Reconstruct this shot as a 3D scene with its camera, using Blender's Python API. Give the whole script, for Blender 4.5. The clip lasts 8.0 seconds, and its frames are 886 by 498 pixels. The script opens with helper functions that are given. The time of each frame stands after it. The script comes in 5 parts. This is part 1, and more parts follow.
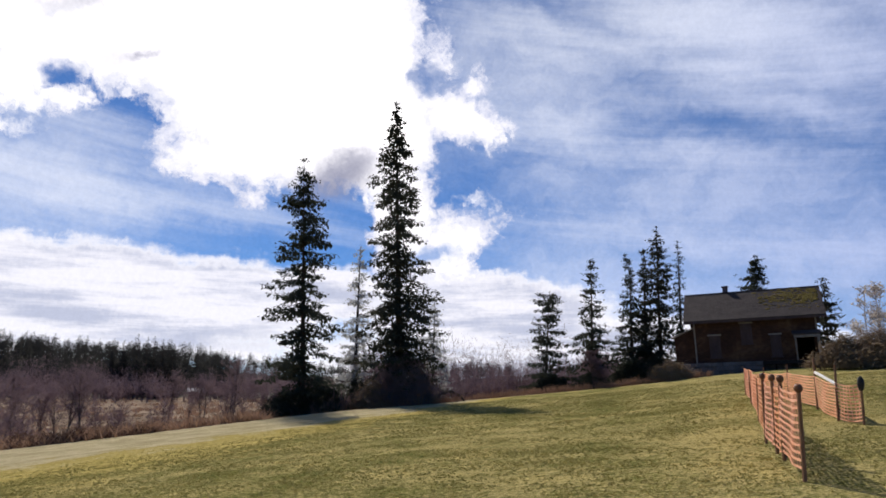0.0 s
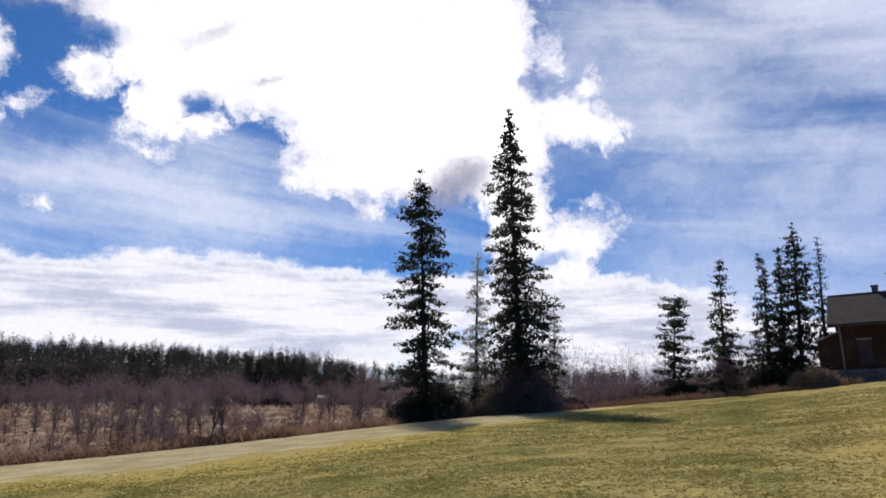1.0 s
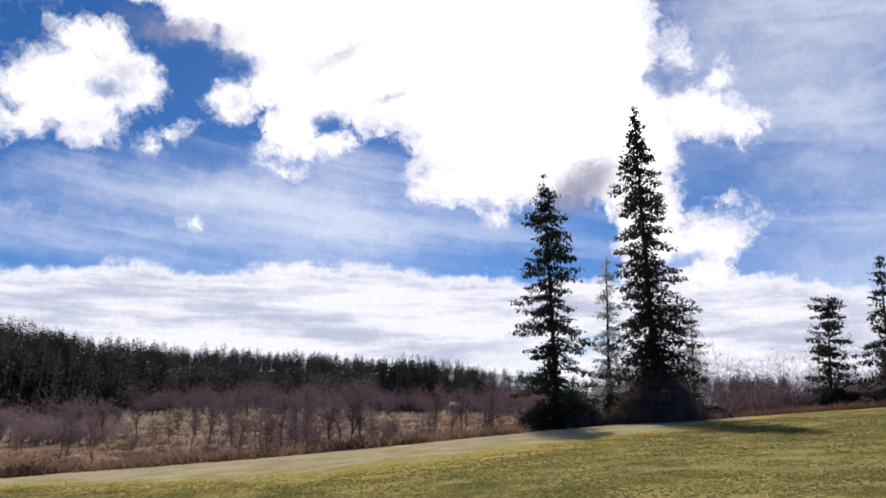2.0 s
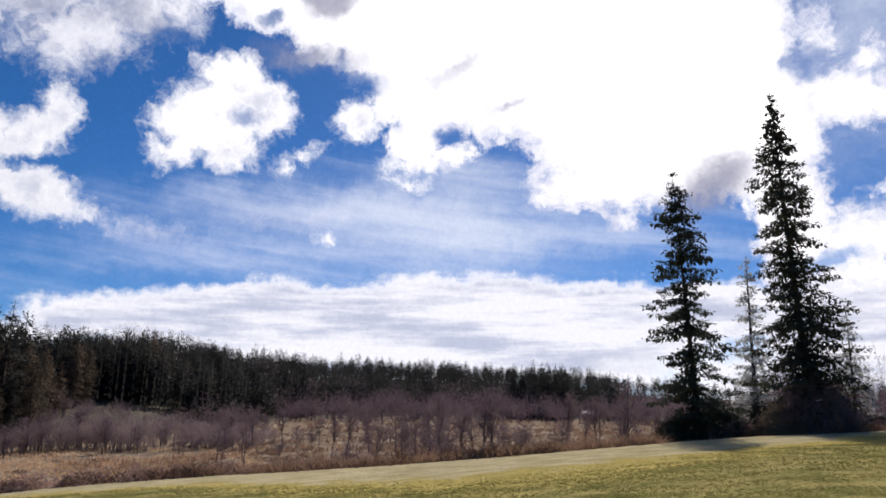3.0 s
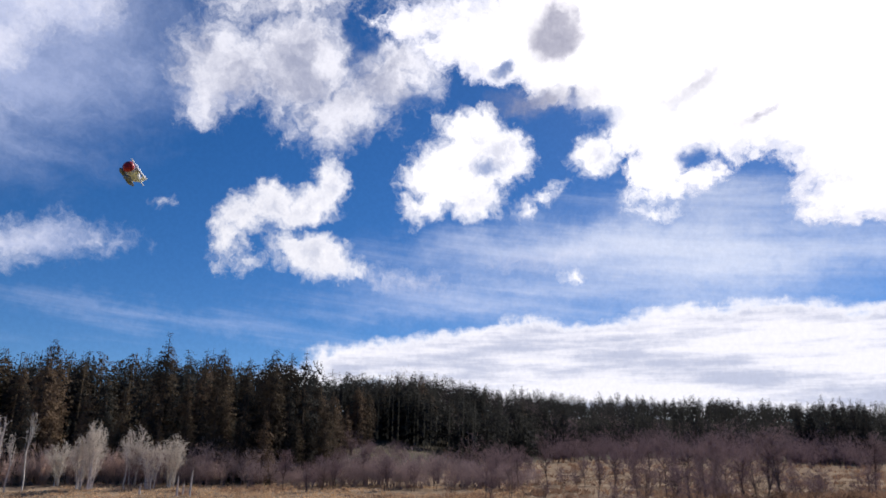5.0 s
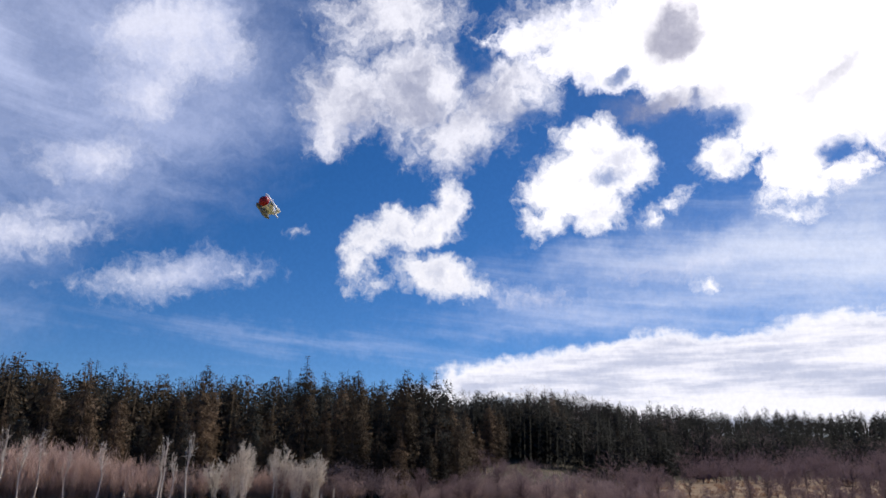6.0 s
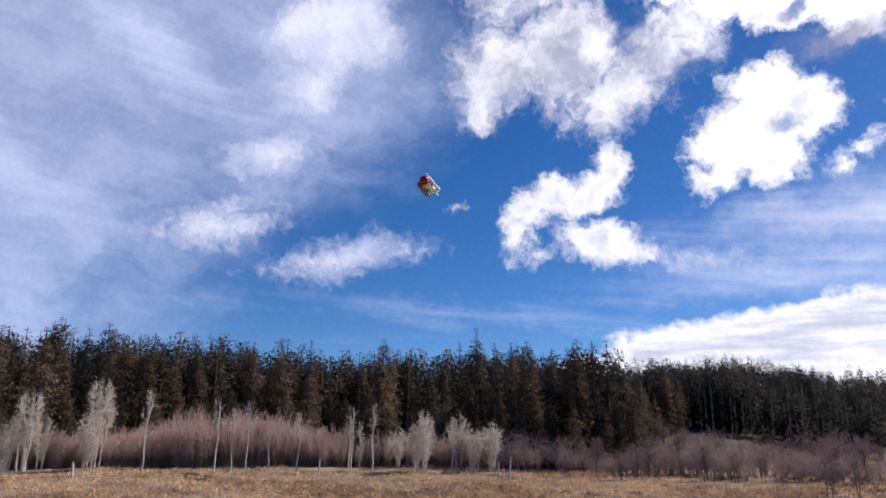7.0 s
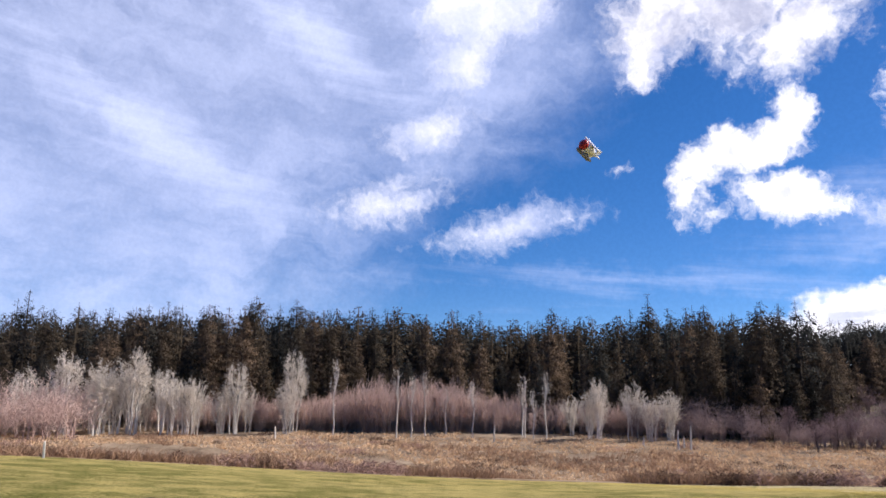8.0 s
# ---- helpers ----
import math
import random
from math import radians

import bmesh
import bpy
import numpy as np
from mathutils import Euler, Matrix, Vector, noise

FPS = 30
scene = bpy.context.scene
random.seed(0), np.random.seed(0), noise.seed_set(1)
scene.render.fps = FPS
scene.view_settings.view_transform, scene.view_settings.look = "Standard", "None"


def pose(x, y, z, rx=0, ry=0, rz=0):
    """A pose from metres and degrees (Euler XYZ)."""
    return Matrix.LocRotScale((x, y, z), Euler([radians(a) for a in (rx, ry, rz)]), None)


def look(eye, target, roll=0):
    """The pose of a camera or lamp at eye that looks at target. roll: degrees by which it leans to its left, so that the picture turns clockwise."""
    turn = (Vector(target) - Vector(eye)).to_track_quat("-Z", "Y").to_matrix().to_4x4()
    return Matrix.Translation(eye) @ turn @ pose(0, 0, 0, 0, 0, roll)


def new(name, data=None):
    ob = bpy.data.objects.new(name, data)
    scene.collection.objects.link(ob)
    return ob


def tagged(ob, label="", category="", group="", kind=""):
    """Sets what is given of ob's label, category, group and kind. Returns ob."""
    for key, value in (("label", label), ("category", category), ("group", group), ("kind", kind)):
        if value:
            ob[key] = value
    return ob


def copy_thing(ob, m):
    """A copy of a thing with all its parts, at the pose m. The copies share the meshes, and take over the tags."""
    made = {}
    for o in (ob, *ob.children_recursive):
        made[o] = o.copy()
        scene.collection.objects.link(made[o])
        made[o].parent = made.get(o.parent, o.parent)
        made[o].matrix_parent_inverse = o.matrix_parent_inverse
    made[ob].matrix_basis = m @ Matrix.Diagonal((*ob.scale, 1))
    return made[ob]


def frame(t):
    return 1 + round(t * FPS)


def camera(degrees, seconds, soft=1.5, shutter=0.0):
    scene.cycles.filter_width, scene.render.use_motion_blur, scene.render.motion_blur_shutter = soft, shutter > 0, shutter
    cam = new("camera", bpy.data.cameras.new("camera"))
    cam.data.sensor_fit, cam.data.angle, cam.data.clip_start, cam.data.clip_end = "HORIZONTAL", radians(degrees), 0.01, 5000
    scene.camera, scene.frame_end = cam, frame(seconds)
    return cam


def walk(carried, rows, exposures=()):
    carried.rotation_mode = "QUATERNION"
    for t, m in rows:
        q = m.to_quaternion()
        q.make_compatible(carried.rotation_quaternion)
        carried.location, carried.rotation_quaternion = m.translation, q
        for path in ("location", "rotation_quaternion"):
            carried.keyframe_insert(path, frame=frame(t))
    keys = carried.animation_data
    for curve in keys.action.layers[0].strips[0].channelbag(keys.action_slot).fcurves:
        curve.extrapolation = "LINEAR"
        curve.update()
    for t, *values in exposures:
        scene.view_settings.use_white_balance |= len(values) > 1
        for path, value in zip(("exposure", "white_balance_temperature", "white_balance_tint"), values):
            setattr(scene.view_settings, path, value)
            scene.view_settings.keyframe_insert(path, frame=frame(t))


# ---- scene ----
cam = camera(65.93, 8.0, soft=1.7)
EYE = 1.7
ROWS = [
    (0.0, 100.80, -1.28, -0.24),
    (0.5, 100.97, -1.32, 4.36),
    (1.0, 101.15, -1.33, 9.70),
    (1.5, 101.33, -1.38, 15.05),
    (1.7, 101.39, -1.39, 17.20),
    (2.8, 101.78, -1.40, 28.92),
    (3.0, 101.89, -1.37, 31.07),
    (3.5, 102.44, -1.32, 36.32),
    (4.0, 103.17, -1.29, 41.56),
    (4.5, 103.89, -1.24, 46.83),
    (4.7, 104.16, -1.22, 48.96),
    (5.8, 105.78, -1.13, 60.47),
    (6.0, 105.86, -1.04, 62.75),
    (6.5, 104.62, -0.91, 69.65),
    (7.0, 103.23, -0.76, 76.71),
    (7.5, 101.87, -0.61, 83.74),
    (8.0, 100.55, -0.46, 90.66),
]
walk(cam, [(t, pose(0, 0, EYE, rx, ry, rz)) for t, rx, ry, rz in ROWS],
     exposures=[(0.0, 0.0, 6500, 13), (6.0, 0.04, 6500, 13), (7.0, 0.18, 6500, 15), (7.5, 0.30, 6500, 15.5), (8.0, 0.50, 6500, 16)])

# ---- sky and sun ----
SUN_AZ, SUN_EL = -17.0, 40.0


def bearing(az, el):
    """Unit vector at az degrees clockwise from +y and el degrees up."""
    a, e = radians(az), radians(el)
    return Vector((math.sin(a) * math.cos(e), math.cos(a) * math.cos(e), math.sin(e)))


# az, el, half width, half height, tilt (degrees)
GLARE_CLOUD = [
    (-20.0, 26.0, 14.7, 5.3, 3), (-14.8, 21.2, 9.5, 6.0, -4), (-20.1, 16.9, 3.8, 2.2, -9), (-15.7, 17.0, 3.3, 2.0, 2), (-8.3, 25.3, 5.7, 8.4, -2),
    (-5.6, 20.0, 5.0, 5.2, -2), (1.1, 21.6, 4.3, 2.0, -15), (2.1, 23.9, 1.7, 1.3, 20), (-3.3, 13.3, 2.8, 5.8, -1), (1.4, 11.8, 3.7, 1.9, 24),
    (-0.4, 9.5, 3.1, 1.8, -1), (-0.8, 26.9, 1.1, 2.1, 15), (-31.5, 27.5, 7.2, 3.0, 4), (-33.5, 23.8, 3.3, 3.1, 38), (-34.1, 20.4, 2.6, 2.1, -13),
    (-30.8, 19.5, 2.0, 1.2, 17), (-25.8, 36.7, 22.3, 6.4, 8), (-6.0, 30.0, 3.3, 2.5, -3),
]
GLARE_ARM = [
    (-47.8, 31.4, 6.7, 3.5, -13), (-41.5, 29.2, 5.4, 3.1, -11), (-55.3, 32.7, 3.5, 1.7, 6), (-39.4, 29.4, 5.0, 3.3, -7), (-48.7, 30.8, 3.9, 1.6, 3),
    (-16.4, 14.5, 1.0, 1.1, 38), (1.0, 13.1, 3.9, 1.1, 8), (-35.9, 27.2, 5.3, 2.6, -4), (-31.2, 31.1, 13.8, 4.6, -7), (-22.9, 31.4, 17.9, 4.5, 5),
    (-38.2, 28.5, 2.3, 1.7, -19),
]
ROUND_PUFF = [
    (-49.9, 24.1, 3.1, 2.3, -8), (-50.9, 21.2, 4.9, 3.0, 12), (-47.3, 22.4, 3.0, 2.6, 5), (-53.4, 18.6, 2.3, 1.6, 42), (-49.5, 18.6, 2.2, 1.6, 6),
    (-55.2, 18.2, 1.3, 0.8, 57), (-44.4, 18.9, 1.6, 0.5, 29), (-45.2, 17.9, 0.6, 0.5, 4),
]
TORN_PUFFS = [
    (-61.9, 19.5, 1.7, 1.8, 27), (-63.9, 17.8, 2.8, 1.6, 19), (-66.8, 17.8, 2.1, 1.8, 8), (-65.6, 16.9, 2.7, 1.0, 7), (-69.2, 16.5, 1.8, 1.5, 44),
    (-70.2, 14.5, 1.3, 2.1, -14), (-63.7, 13.7, 3.3, 2.0, -5), (-61.4, 12.8, 2.2, 1.2, -1), (-40.9, 12.4, 1.0, 0.7, 0), (-68.7, 12.5, 1.1, 0.4, 22),
    (-75.7, 16.4, 0.6, 0.4, -12),
]
FRAGMENTS = [
    (-39.2, 22.3, 2.2, 1.9, 18), (-37.2, 23.4, 1.4, 1.7, -32), (-33.7, 19.2, 2.8, 1.2, 2), (-44.0, 19.4, 1.4, 0.4, 30), (-45.2, 18.2, 0.8, 0.5, 41),
    (-34.2, 17.1, 1.2, 0.4, 3), (2.7, 14.9, 0.6, 0.3, -3), (3.7, 14.1, 0.8, 0.4, 28), (-34.4, 17.2, 0.5, 0.3, -8),
]
GREY_MASS = [
    (-71.9, 27.9, 4.0, 3.4, 24), (-73.2, 24.9, 2.3, 1.9, 13), (-66.0, 28.8, 4.6, 4.6, 11), (-61.8, 25.7, 4.9, 3.3, 18), (-62.3, 23.8, 1.4, 1.2, 8),
    (-58.0, 28.1, 4.0, 3.0, 16), (-68.0, 34.5, 5.8, 3.0, 4), (-51.8, 34.3, 5.6, 1.7, -1), (-57.2, 29.4, 4.1, 2.7, -2),
]
HOLES = [
    (-48.5, 21.2, 1.2, 0.7, -4), (-30.9, 21.3, 1.2, 0.9, 37), (-60.4, 31.5, 1.5, 1.6, 27), (-55.4, 26.4, 1.6, 0.5, 15), (-44.9, 26.5, 2.0, 0.5, 24),
    (-40.2, 25.2, 3.2, 1.0, -12), (-40.7, 26.9, 0.5, 0.8, 3), (-47.2, 29.6, 0.5, 0.9, -18), (-1.9, 25.0, 1.1, 1.5, 26), (-1.1, 10.1, 2.0, 0.7, 12),
    (-30.8, 21.2, 1.0, 0.8, -1),
]
SOFT_CLOUDS = [
    (-54.7, 11.7, 2.4, 0.8, -9), (-85.7, 12.2, 5.3, 1.7, 11), (-81.0, 13.0, 2.4, 0.7, 7), (-95.5, 14.2, 4.9, 1.5, 11), (-94.3, 15.6, 2.2, 1.1, 16),
    (-87.2, 30.2, 5.5, 3.6, 16), (-89.5, 26.1, 2.7, 2.2, 36), (-91.9, 20.2, 3.6, 1.7, 16), (-72.7, 25.4, 2.7, 1.8, 39), (-43.4, 14.0, 3.8, 0.7, 5),
    (-55.5, 12.1, 2.6, 0.6, -3),
]
STREAKS = [
    (-116.6, 19.2, 9.9, 1.9, -26), (-102.2, 27.1, 8.0, 1.8, -31), (-40.1, 15.0, 13.3, 1.5, 1), (-26.1, 13.0, 14.4, 1.1, -1),
    (-43.6, 11.1, 9.6, 0.6, 3), (-23.9, 12.7, 11.6, 0.8, -1), (-31.0, 17.5, 4.7, 0.7, -8), (-29.6, 18.0, 6.5, 1.1, -4), (-35.1, 14.6, 7.5, 0.5, 5),
    (11.0, 28.1, 11.4, 1.3, -17), (22.4, 27.9, 13.2, 2.4, -21), (17.4, 18.8, 18.1, 1.1, -10), (10.4, 20.7, 7.2, 0.9, -6), (21.5, 11.2, 17.0, 1.1, -9),
    (24.3, 24.1, 11.8, 1.1, -17), (30.1, 19.9, 8.8, 1.6, -21), (-29.8, 14.2, 9.4, 1.1, -1), (-73.4, 7.7, 5.5, 0.3, -4), (-53.6, 9.3, 9.1, 0.4, 4),
]
LOW_BANK = [
    (-46.3, 5.8, 5.9, 2.4, 5), (-39.6, 7.0, 5.9, 2.0, 1), (-29.5, 7.4, 6.2, 2.4, 1), (-18.3, 7.0, 6.6, 2.5, 2), (-9.7, 6.7, 6.5, 2.6, 1),
    (3.0, 6.5, 7.2, 2.8, -4), (-32.7, 3.7, 28.1, 3.1, 3), (-28.2, 6.5, 14.9, 3.2, 2), (-45.1, 6.0, 12.7, 2.7, 4), (-58.2, 4.8, 8.1, 2.0, 10),
    (-42.4, 7.6, 5.6, 1.2, 5), (-28.0, 6.9, 10.9, 3.1, 2), (-48.4, 5.7, 14.2, 2.7, 5), (-34.2, 6.2, 9.5, 3.2, 4), (3.7, 5.2, 11.1, 4.0, 1),
    (10.2, 1.7, 24.0, 3.6, 1), (-35.6, 2.6, 33.1, 2.3, 1),
]
VEILS = [
    (28.1, 8.5, 12.6, 4.6, -8), (9.5, 24.2, 13.3, 6.6, -10), (-88.5, 26.6, 14.1, 9.5, 16), (-109.5, 22.8, 25.5, 11.1, 3),
    (-115.0, 10.4, 20.3, 8.6, 16), (-119.6, 17.0, 22.4, 13.4, -2), (-112.5, 4.4, 16.8, 6.5, 18), (-96.6, 29.4, 18.9, 10.6, 11),
    (17.0, 6.2, 23.2, 7.6, -5), (27.8, 26.0, 20.7, 7.7, -20), (21.7, 15.0, 22.4, 6.5, -11), (-35.7, 12.9, 22.7, 5.3, 2), (31.2, 10.4, 10.6, 4.9, -12),
]
GREYS = [
    (-25.5, 24.2, 1.9, 0.7, 19), (-18.9, 26.4, 1.4, 0.5, 32), (-22.3, 25.5, 1.2, 0.4, 19), (-8.3, 17.0, 3.9, 1.7, 36), (-10.0, 15.7, 2.3, 1.1, 5),
    (-30.0, 26.8, 1.6, 0.4, 20), (-42.3, 32.0, 2.1, 2.7, -25), (-43.3, 26.9, 2.9, 0.7, 2),
]


class Nodes:
    """Short hand for shader node trees."""

    def __init__(self, tree):
        self.tree = tree

    def add(self, kind, *inputs):
        node = self.tree.nodes.new(kind)
        self.feed(node, inputs)
        return node

    def feed(self, node, inputs):
        for i, value in enumerate(inputs):
            if value is None:
                continue
            if isinstance(value, bpy.types.NodeSocket):
                self.tree.links.new(value, node.inputs[i])
            else:
                node.inputs[i].default_value = value

    def calc(self, op, a, b=None, c=None):
        node = self.add("ShaderNodeMath", a, b, c)
        node.operation = op
        return node.outputs[0]

    def vec(self, op, a, b=None):
        node = self.add("ShaderNodeVectorMath", a, b)
        node.operation = op
        return node.outputs["Value"] if op in ("DOT_PRODUCT", "LENGTH") else node.outputs["Vector"]

    def noise(self, vector, scale, detail=4.0, rough=0.5, warp=0.0):
        return self.add("ShaderNodeTexNoise", vector, None, scale, detail, rough, None, None, warp).outputs["Fac"]

    def span(self, value, a, b, lo=0.0, hi=1.0, smooth=True):
        node = self.add("ShaderNodeMapRange", value, a, b, lo, hi)
        node.interpolation_type = "SMOOTHSTEP" if smooth else "LINEAR"
        return node.outputs["Result"]

    def mix(self, fac, a, b):
        node = self.add("ShaderNodeMix")
        node.data_type = "RGBA"
        for i, value in ((0, fac), (6, a), (7, b)):
            if isinstance(value, bpy.types.NodeSocket):
                self.tree.links.new(value, node.inputs[i])
            else:
                node.inputs[i].default_value = value
        return node.outputs[2]


def cloud_field(n, way, clouds, blend=0.6):
    """Depth inside the clouds in degrees: 0 at their rim, below 0 outside; they melt together over blend degrees."""
    best = None
    for az, el, wide, high, tilt in clouds:
        c = bearing(az, el)
        right = Vector((math.cos(radians(az)), -math.sin(radians(az)), 0))
        up = right.cross(c)
        e1 = right * math.cos(radians(tilt)) + up * math.sin(radians(tilt))
        e2 = up * math.cos(radians(tilt)) - right * math.sin(radians(tilt))
        u = n.vec("DOT_PRODUCT", way, e1 / math.sin(radians(wide)))
        v = n.vec("DOT_PRODUCT", way, e2 / math.sin(radians(high)))
        r = n.calc("SQRT", n.calc("MULTIPLY_ADD", u, u, n.calc("MULTIPLY", v, v)))
        size = min(high, wide)
        f = n.calc("MULTIPLY_ADD", r, -size, size)
        best = f if best is None else n.calc("SMOOTH_MAX", best, f, blend)
    return n.calc("MAXIMUM", best, -8.0)


def build_sky():
    world = bpy.data.worlds.new("sky")
    scene.world = world
    world.use_nodes = True
    world.node_tree.nodes.clear()
    n = Nodes(world.node_tree)
    way = n.add("ShaderNodeTexCoord").outputs["Generated"]
    air = n.add("ShaderNodeTexSky")
    world.node_tree.links.new(n.vec("NORMALIZE", n.vec("ADD", way, (0.0, 0.0, 0.055))), air.inputs[0])
    air.sky_type, air.sun_disc = "NISHITA", False
    air.sun_elevation, air.sun_rotation = radians(SUN_EL), radians(SUN_AZ)
    air.air_density, air.dust_density, air.ozone_density = 0.72, 0.1, 3.5
    sky = air.outputs[0]
    blue = n.add("ShaderNodeHueSaturation", 0.505, 1.30, 1.0, 1.0, sky).outputs[0]
    clear = n.vec("MULTIPLY", blue, (SKY, SKY, SKY))

    def signed(value, gain):
        return n.calc("MULTIPLY", n.calc("SUBTRACT", value, 0.5), gain)

    # the rims are drawn out by swirls and broken by two scales of billows, all in degrees
    stir = n.add("ShaderNodeTexNoise", way, None, 11.0, 4.0, 0.6).outputs["Color"]
    ruffle = n.add("ShaderNodeTexNoise", way, None, 48.0, 4.0, 0.6).outputs["Color"]
    bent = n.vec("ADD", way, n.vec("MULTIPLY", n.vec("SUBTRACT", stir, (0.5, 0.5, 0.5)), (0.050, 0.050, 0.045)))
    bent = n.vec("ADD", bent, n.vec("MULTIPLY", n.vec("SUBTRACT", ruffle, (0.5, 0.5, 0.5)), (0.030, 0.030, 0.030)))
    billow = n.noise(bent, 22.0, 6.0, 0.62, 0.2)
    fine = n.noise(bent, 75.0, 6.0, 0.66)
    rag = n.calc("ADD", signed(billow, 3.4), signed(fine, 2.2))
    xyz = n.add("ShaderNodeSeparateXYZ", way)
    swing = n.calc("ARCTAN2", xyz.outputs[0], xyz.outputs[1])

    def drawn(across, down, slant):
        """Coordinates for streaks: long along the horizon, short upward, falling by slant to the right."""
        lift = n.calc("ADD", n.calc("MULTIPLY", xyz.outputs[2], down), n.calc("MULTIPLY", swing, slant))
        return n.add("ShaderNodeCombineXYZ", n.calc("MULTIPLY", swing, across), lift, 0.0).outputs[0]

    streak = n.noise(drawn(2.6, 20.0, 2.0), 1.0, 8.0, 0.56, 0.5)
    thread = n.noise(drawn(6.0, 70.0, 7.0), 1.0, 6.0, 0.6, 0.4)
    roll = n.noise(drawn(3.6, 27.0, -0.5), 1.0, 7.0, 0.56, 0.5)
    comb = n.noise(n.vec("MULTIPLY", n.vec("ADD", way, n.vec("MULTIPLY", stir, (0.12, 0.12, 0.12))), (2.2, 2.6, 5.0)), 2.6, 8.0, 0.62, 0.8)
    grain = n.noise(way, 190.0, 3.0, 0.6)

    shade = n.noise(n.vec("ADD", bent, (0.03, 0.0, 0.05)), 13.0, 7.0, 0.6)
    veil = n.calc("ADD", cloud_field(n, bent, VEILS, 3.0), signed(comb, 6.0))
    veil = n.calc("MULTIPLY", n.span(veil, -2.0, 6.0), n.calc("ADD", n.span(comb, 0.30, 0.70, 0.36, 0.60), signed(thread, 0.14)))
    wisp = n.calc("ADD", cloud_field(n, bent, STREAKS, 0.8), n.calc("ADD", signed(streak, 4.2), signed(thread, 2.2)))
    wisp = n.calc("MULTIPLY", n.span(wisp, -1.1, 2.3), 0.60)
    soft = n.calc("ADD", cloud_field(n, bent, SOFT_CLOUDS, 1.0), n.calc("MULTIPLY", rag, 0.9))
    soft = n.calc("MULTIPLY", n.span(soft, -0.7, 1.8), 0.86)
    bank = n.calc("ADD", cloud_field(n, bent, LOW_BANK, 0.8), n.calc("ADD", signed(roll, 2.2), n.calc("MULTIPLY", rag, 0.22)))
    bank_cover = n.calc("MULTIPLY", n.span(bank, -0.25, 0.75), 0.96)
    gap = n.calc("ADD", cloud_field(n, bent, HOLES, 0.2), n.calc("MULTIPLY", rag, 0.35))
    gap = n.span(gap, -0.35, 0.55)
    torn = n.calc("MAXIMUM", cloud_field(n, bent, ROUND_PUFF, 0.4), cloud_field(n, bent, TORN_PUFFS, 0.3))
    torn = n.calc("ADD", n.calc("MAXIMUM", torn, cloud_field(n, bent, FRAGMENTS, 0.2)), n.calc("MULTIPLY_ADD", rag, 0.66, 0.08))
    puff = n.span(torn, -0.35, 1.0)
    heap = n.calc("ADD", cloud_field(n, bent, GREY_MASS, 0.8), n.calc("MULTIPLY", rag, 1.25))
    heap_cover = n.calc("MULTIPLY", n.span(heap, -0.8, 2.2), 0.94)
    mass = n.calc("MAXIMUM", cloud_field(n, bent, GLARE_CLOUD, 0.6), cloud_field(n, bent, GLARE_ARM, 0.5))
    mass = n.calc("ADD", mass, n.calc("MULTIPLY", rag, 0.85))
    bright = n.span(mass, -0.40, 0.55)
    grey = n.calc("ADD", cloud_field(n, bent, GREYS, 0.4), n.calc("MULTIPLY", rag, 0.45))
    grey = n.calc("MULTIPLY", n.span(grey, -0.9, 1.3), n.span(shade, 0.30, 0.65, 0.98, 0.80))

    sunward = n.span(n.vec("DOT_PRODUCT", way, bearing(SUN_AZ, SUN_EL)), 0.55, 1.0, 0.0, 1.0)
    veil_white = n.mix(sunward, (0.63, 0.71, 0.97, 1), (0.88, 0.93, 1.02, 1))
    soft_white = n.mix(n.span(shade, 0.36, 0.62), (0.56, 0.62, 0.82, 1), (0.80, 0.83, 0.96, 1))
    lit = n.mix(sunward, (0.90, 0.91, 0.96, 1), (1.15, 1.15, 1.18, 1))
    dim = n.mix(sunward, (0.60, 0.64, 0.76, 1), (0.78, 0.80, 0.90, 1))
    core = n.calc("MULTIPLY", n.span(torn, 0.3, 2.0), n.span(n.calc("ADD", shade, signed(fine, 0.25)), 0.58, 0.40))
    puff_white = n.mix(core, lit, dim)
    heap_white = n.mix(n.span(n.calc("ADD", n.calc("MULTIPLY", shade, 0.6), n.calc("MULTIPLY", billow, 0.4)), 0.32, 0.62), (0.40, 0.43, 0.56, 1), n.mix(sunward, (0.82, 0.84, 0.93, 1), (1.05, 1.05, 1.10, 1)))
    glare = n.mix(sunward, (1.15, 1.15, 1.2, 1), (2.6, 2.55, 2.5, 1))
    glare = n.mix(n.span(mass, 1.2, 4.5), n.mix(n.span(n.calc("ADD", mass, signed(shade, 3.0)), -0.2, 1.3), (0.70, 0.74, 0.90, 1), (1.06, 1.06, 1.10, 1)), glare)
    bank_white = n.mix(n.span(n.calc("ADD", roll, signed(fine, 0.10)), 0.40, 0.58), (0.56, 0.60, 0.74, 1), (0.98, 0.98, 1.04, 1))
    bank_white = n.mix(n.span(bank, 1.3, 0.3), bank_white, (1.02, 1.02, 1.06, 1))
    colour = n.mix(veil, clear, veil_white)
    colour = n.mix(wisp, colour, veil_white)
    colour = n.mix(soft, colour, soft_white)
    colour = n.mix(bank_cover, colour, bank_white)
    colour = n.mix(n.calc("MULTIPLY", heap_cover, n.calc("SUBTRACT", 1.0, n.calc("MULTIPLY", gap, 0.8))), colour, heap_white)
    colour = n.mix(n.calc("MULTIPLY", bright, n.calc("SUBTRACT", 1.0, n.calc("MULTIPLY", gap, 0.85))), colour, glare)
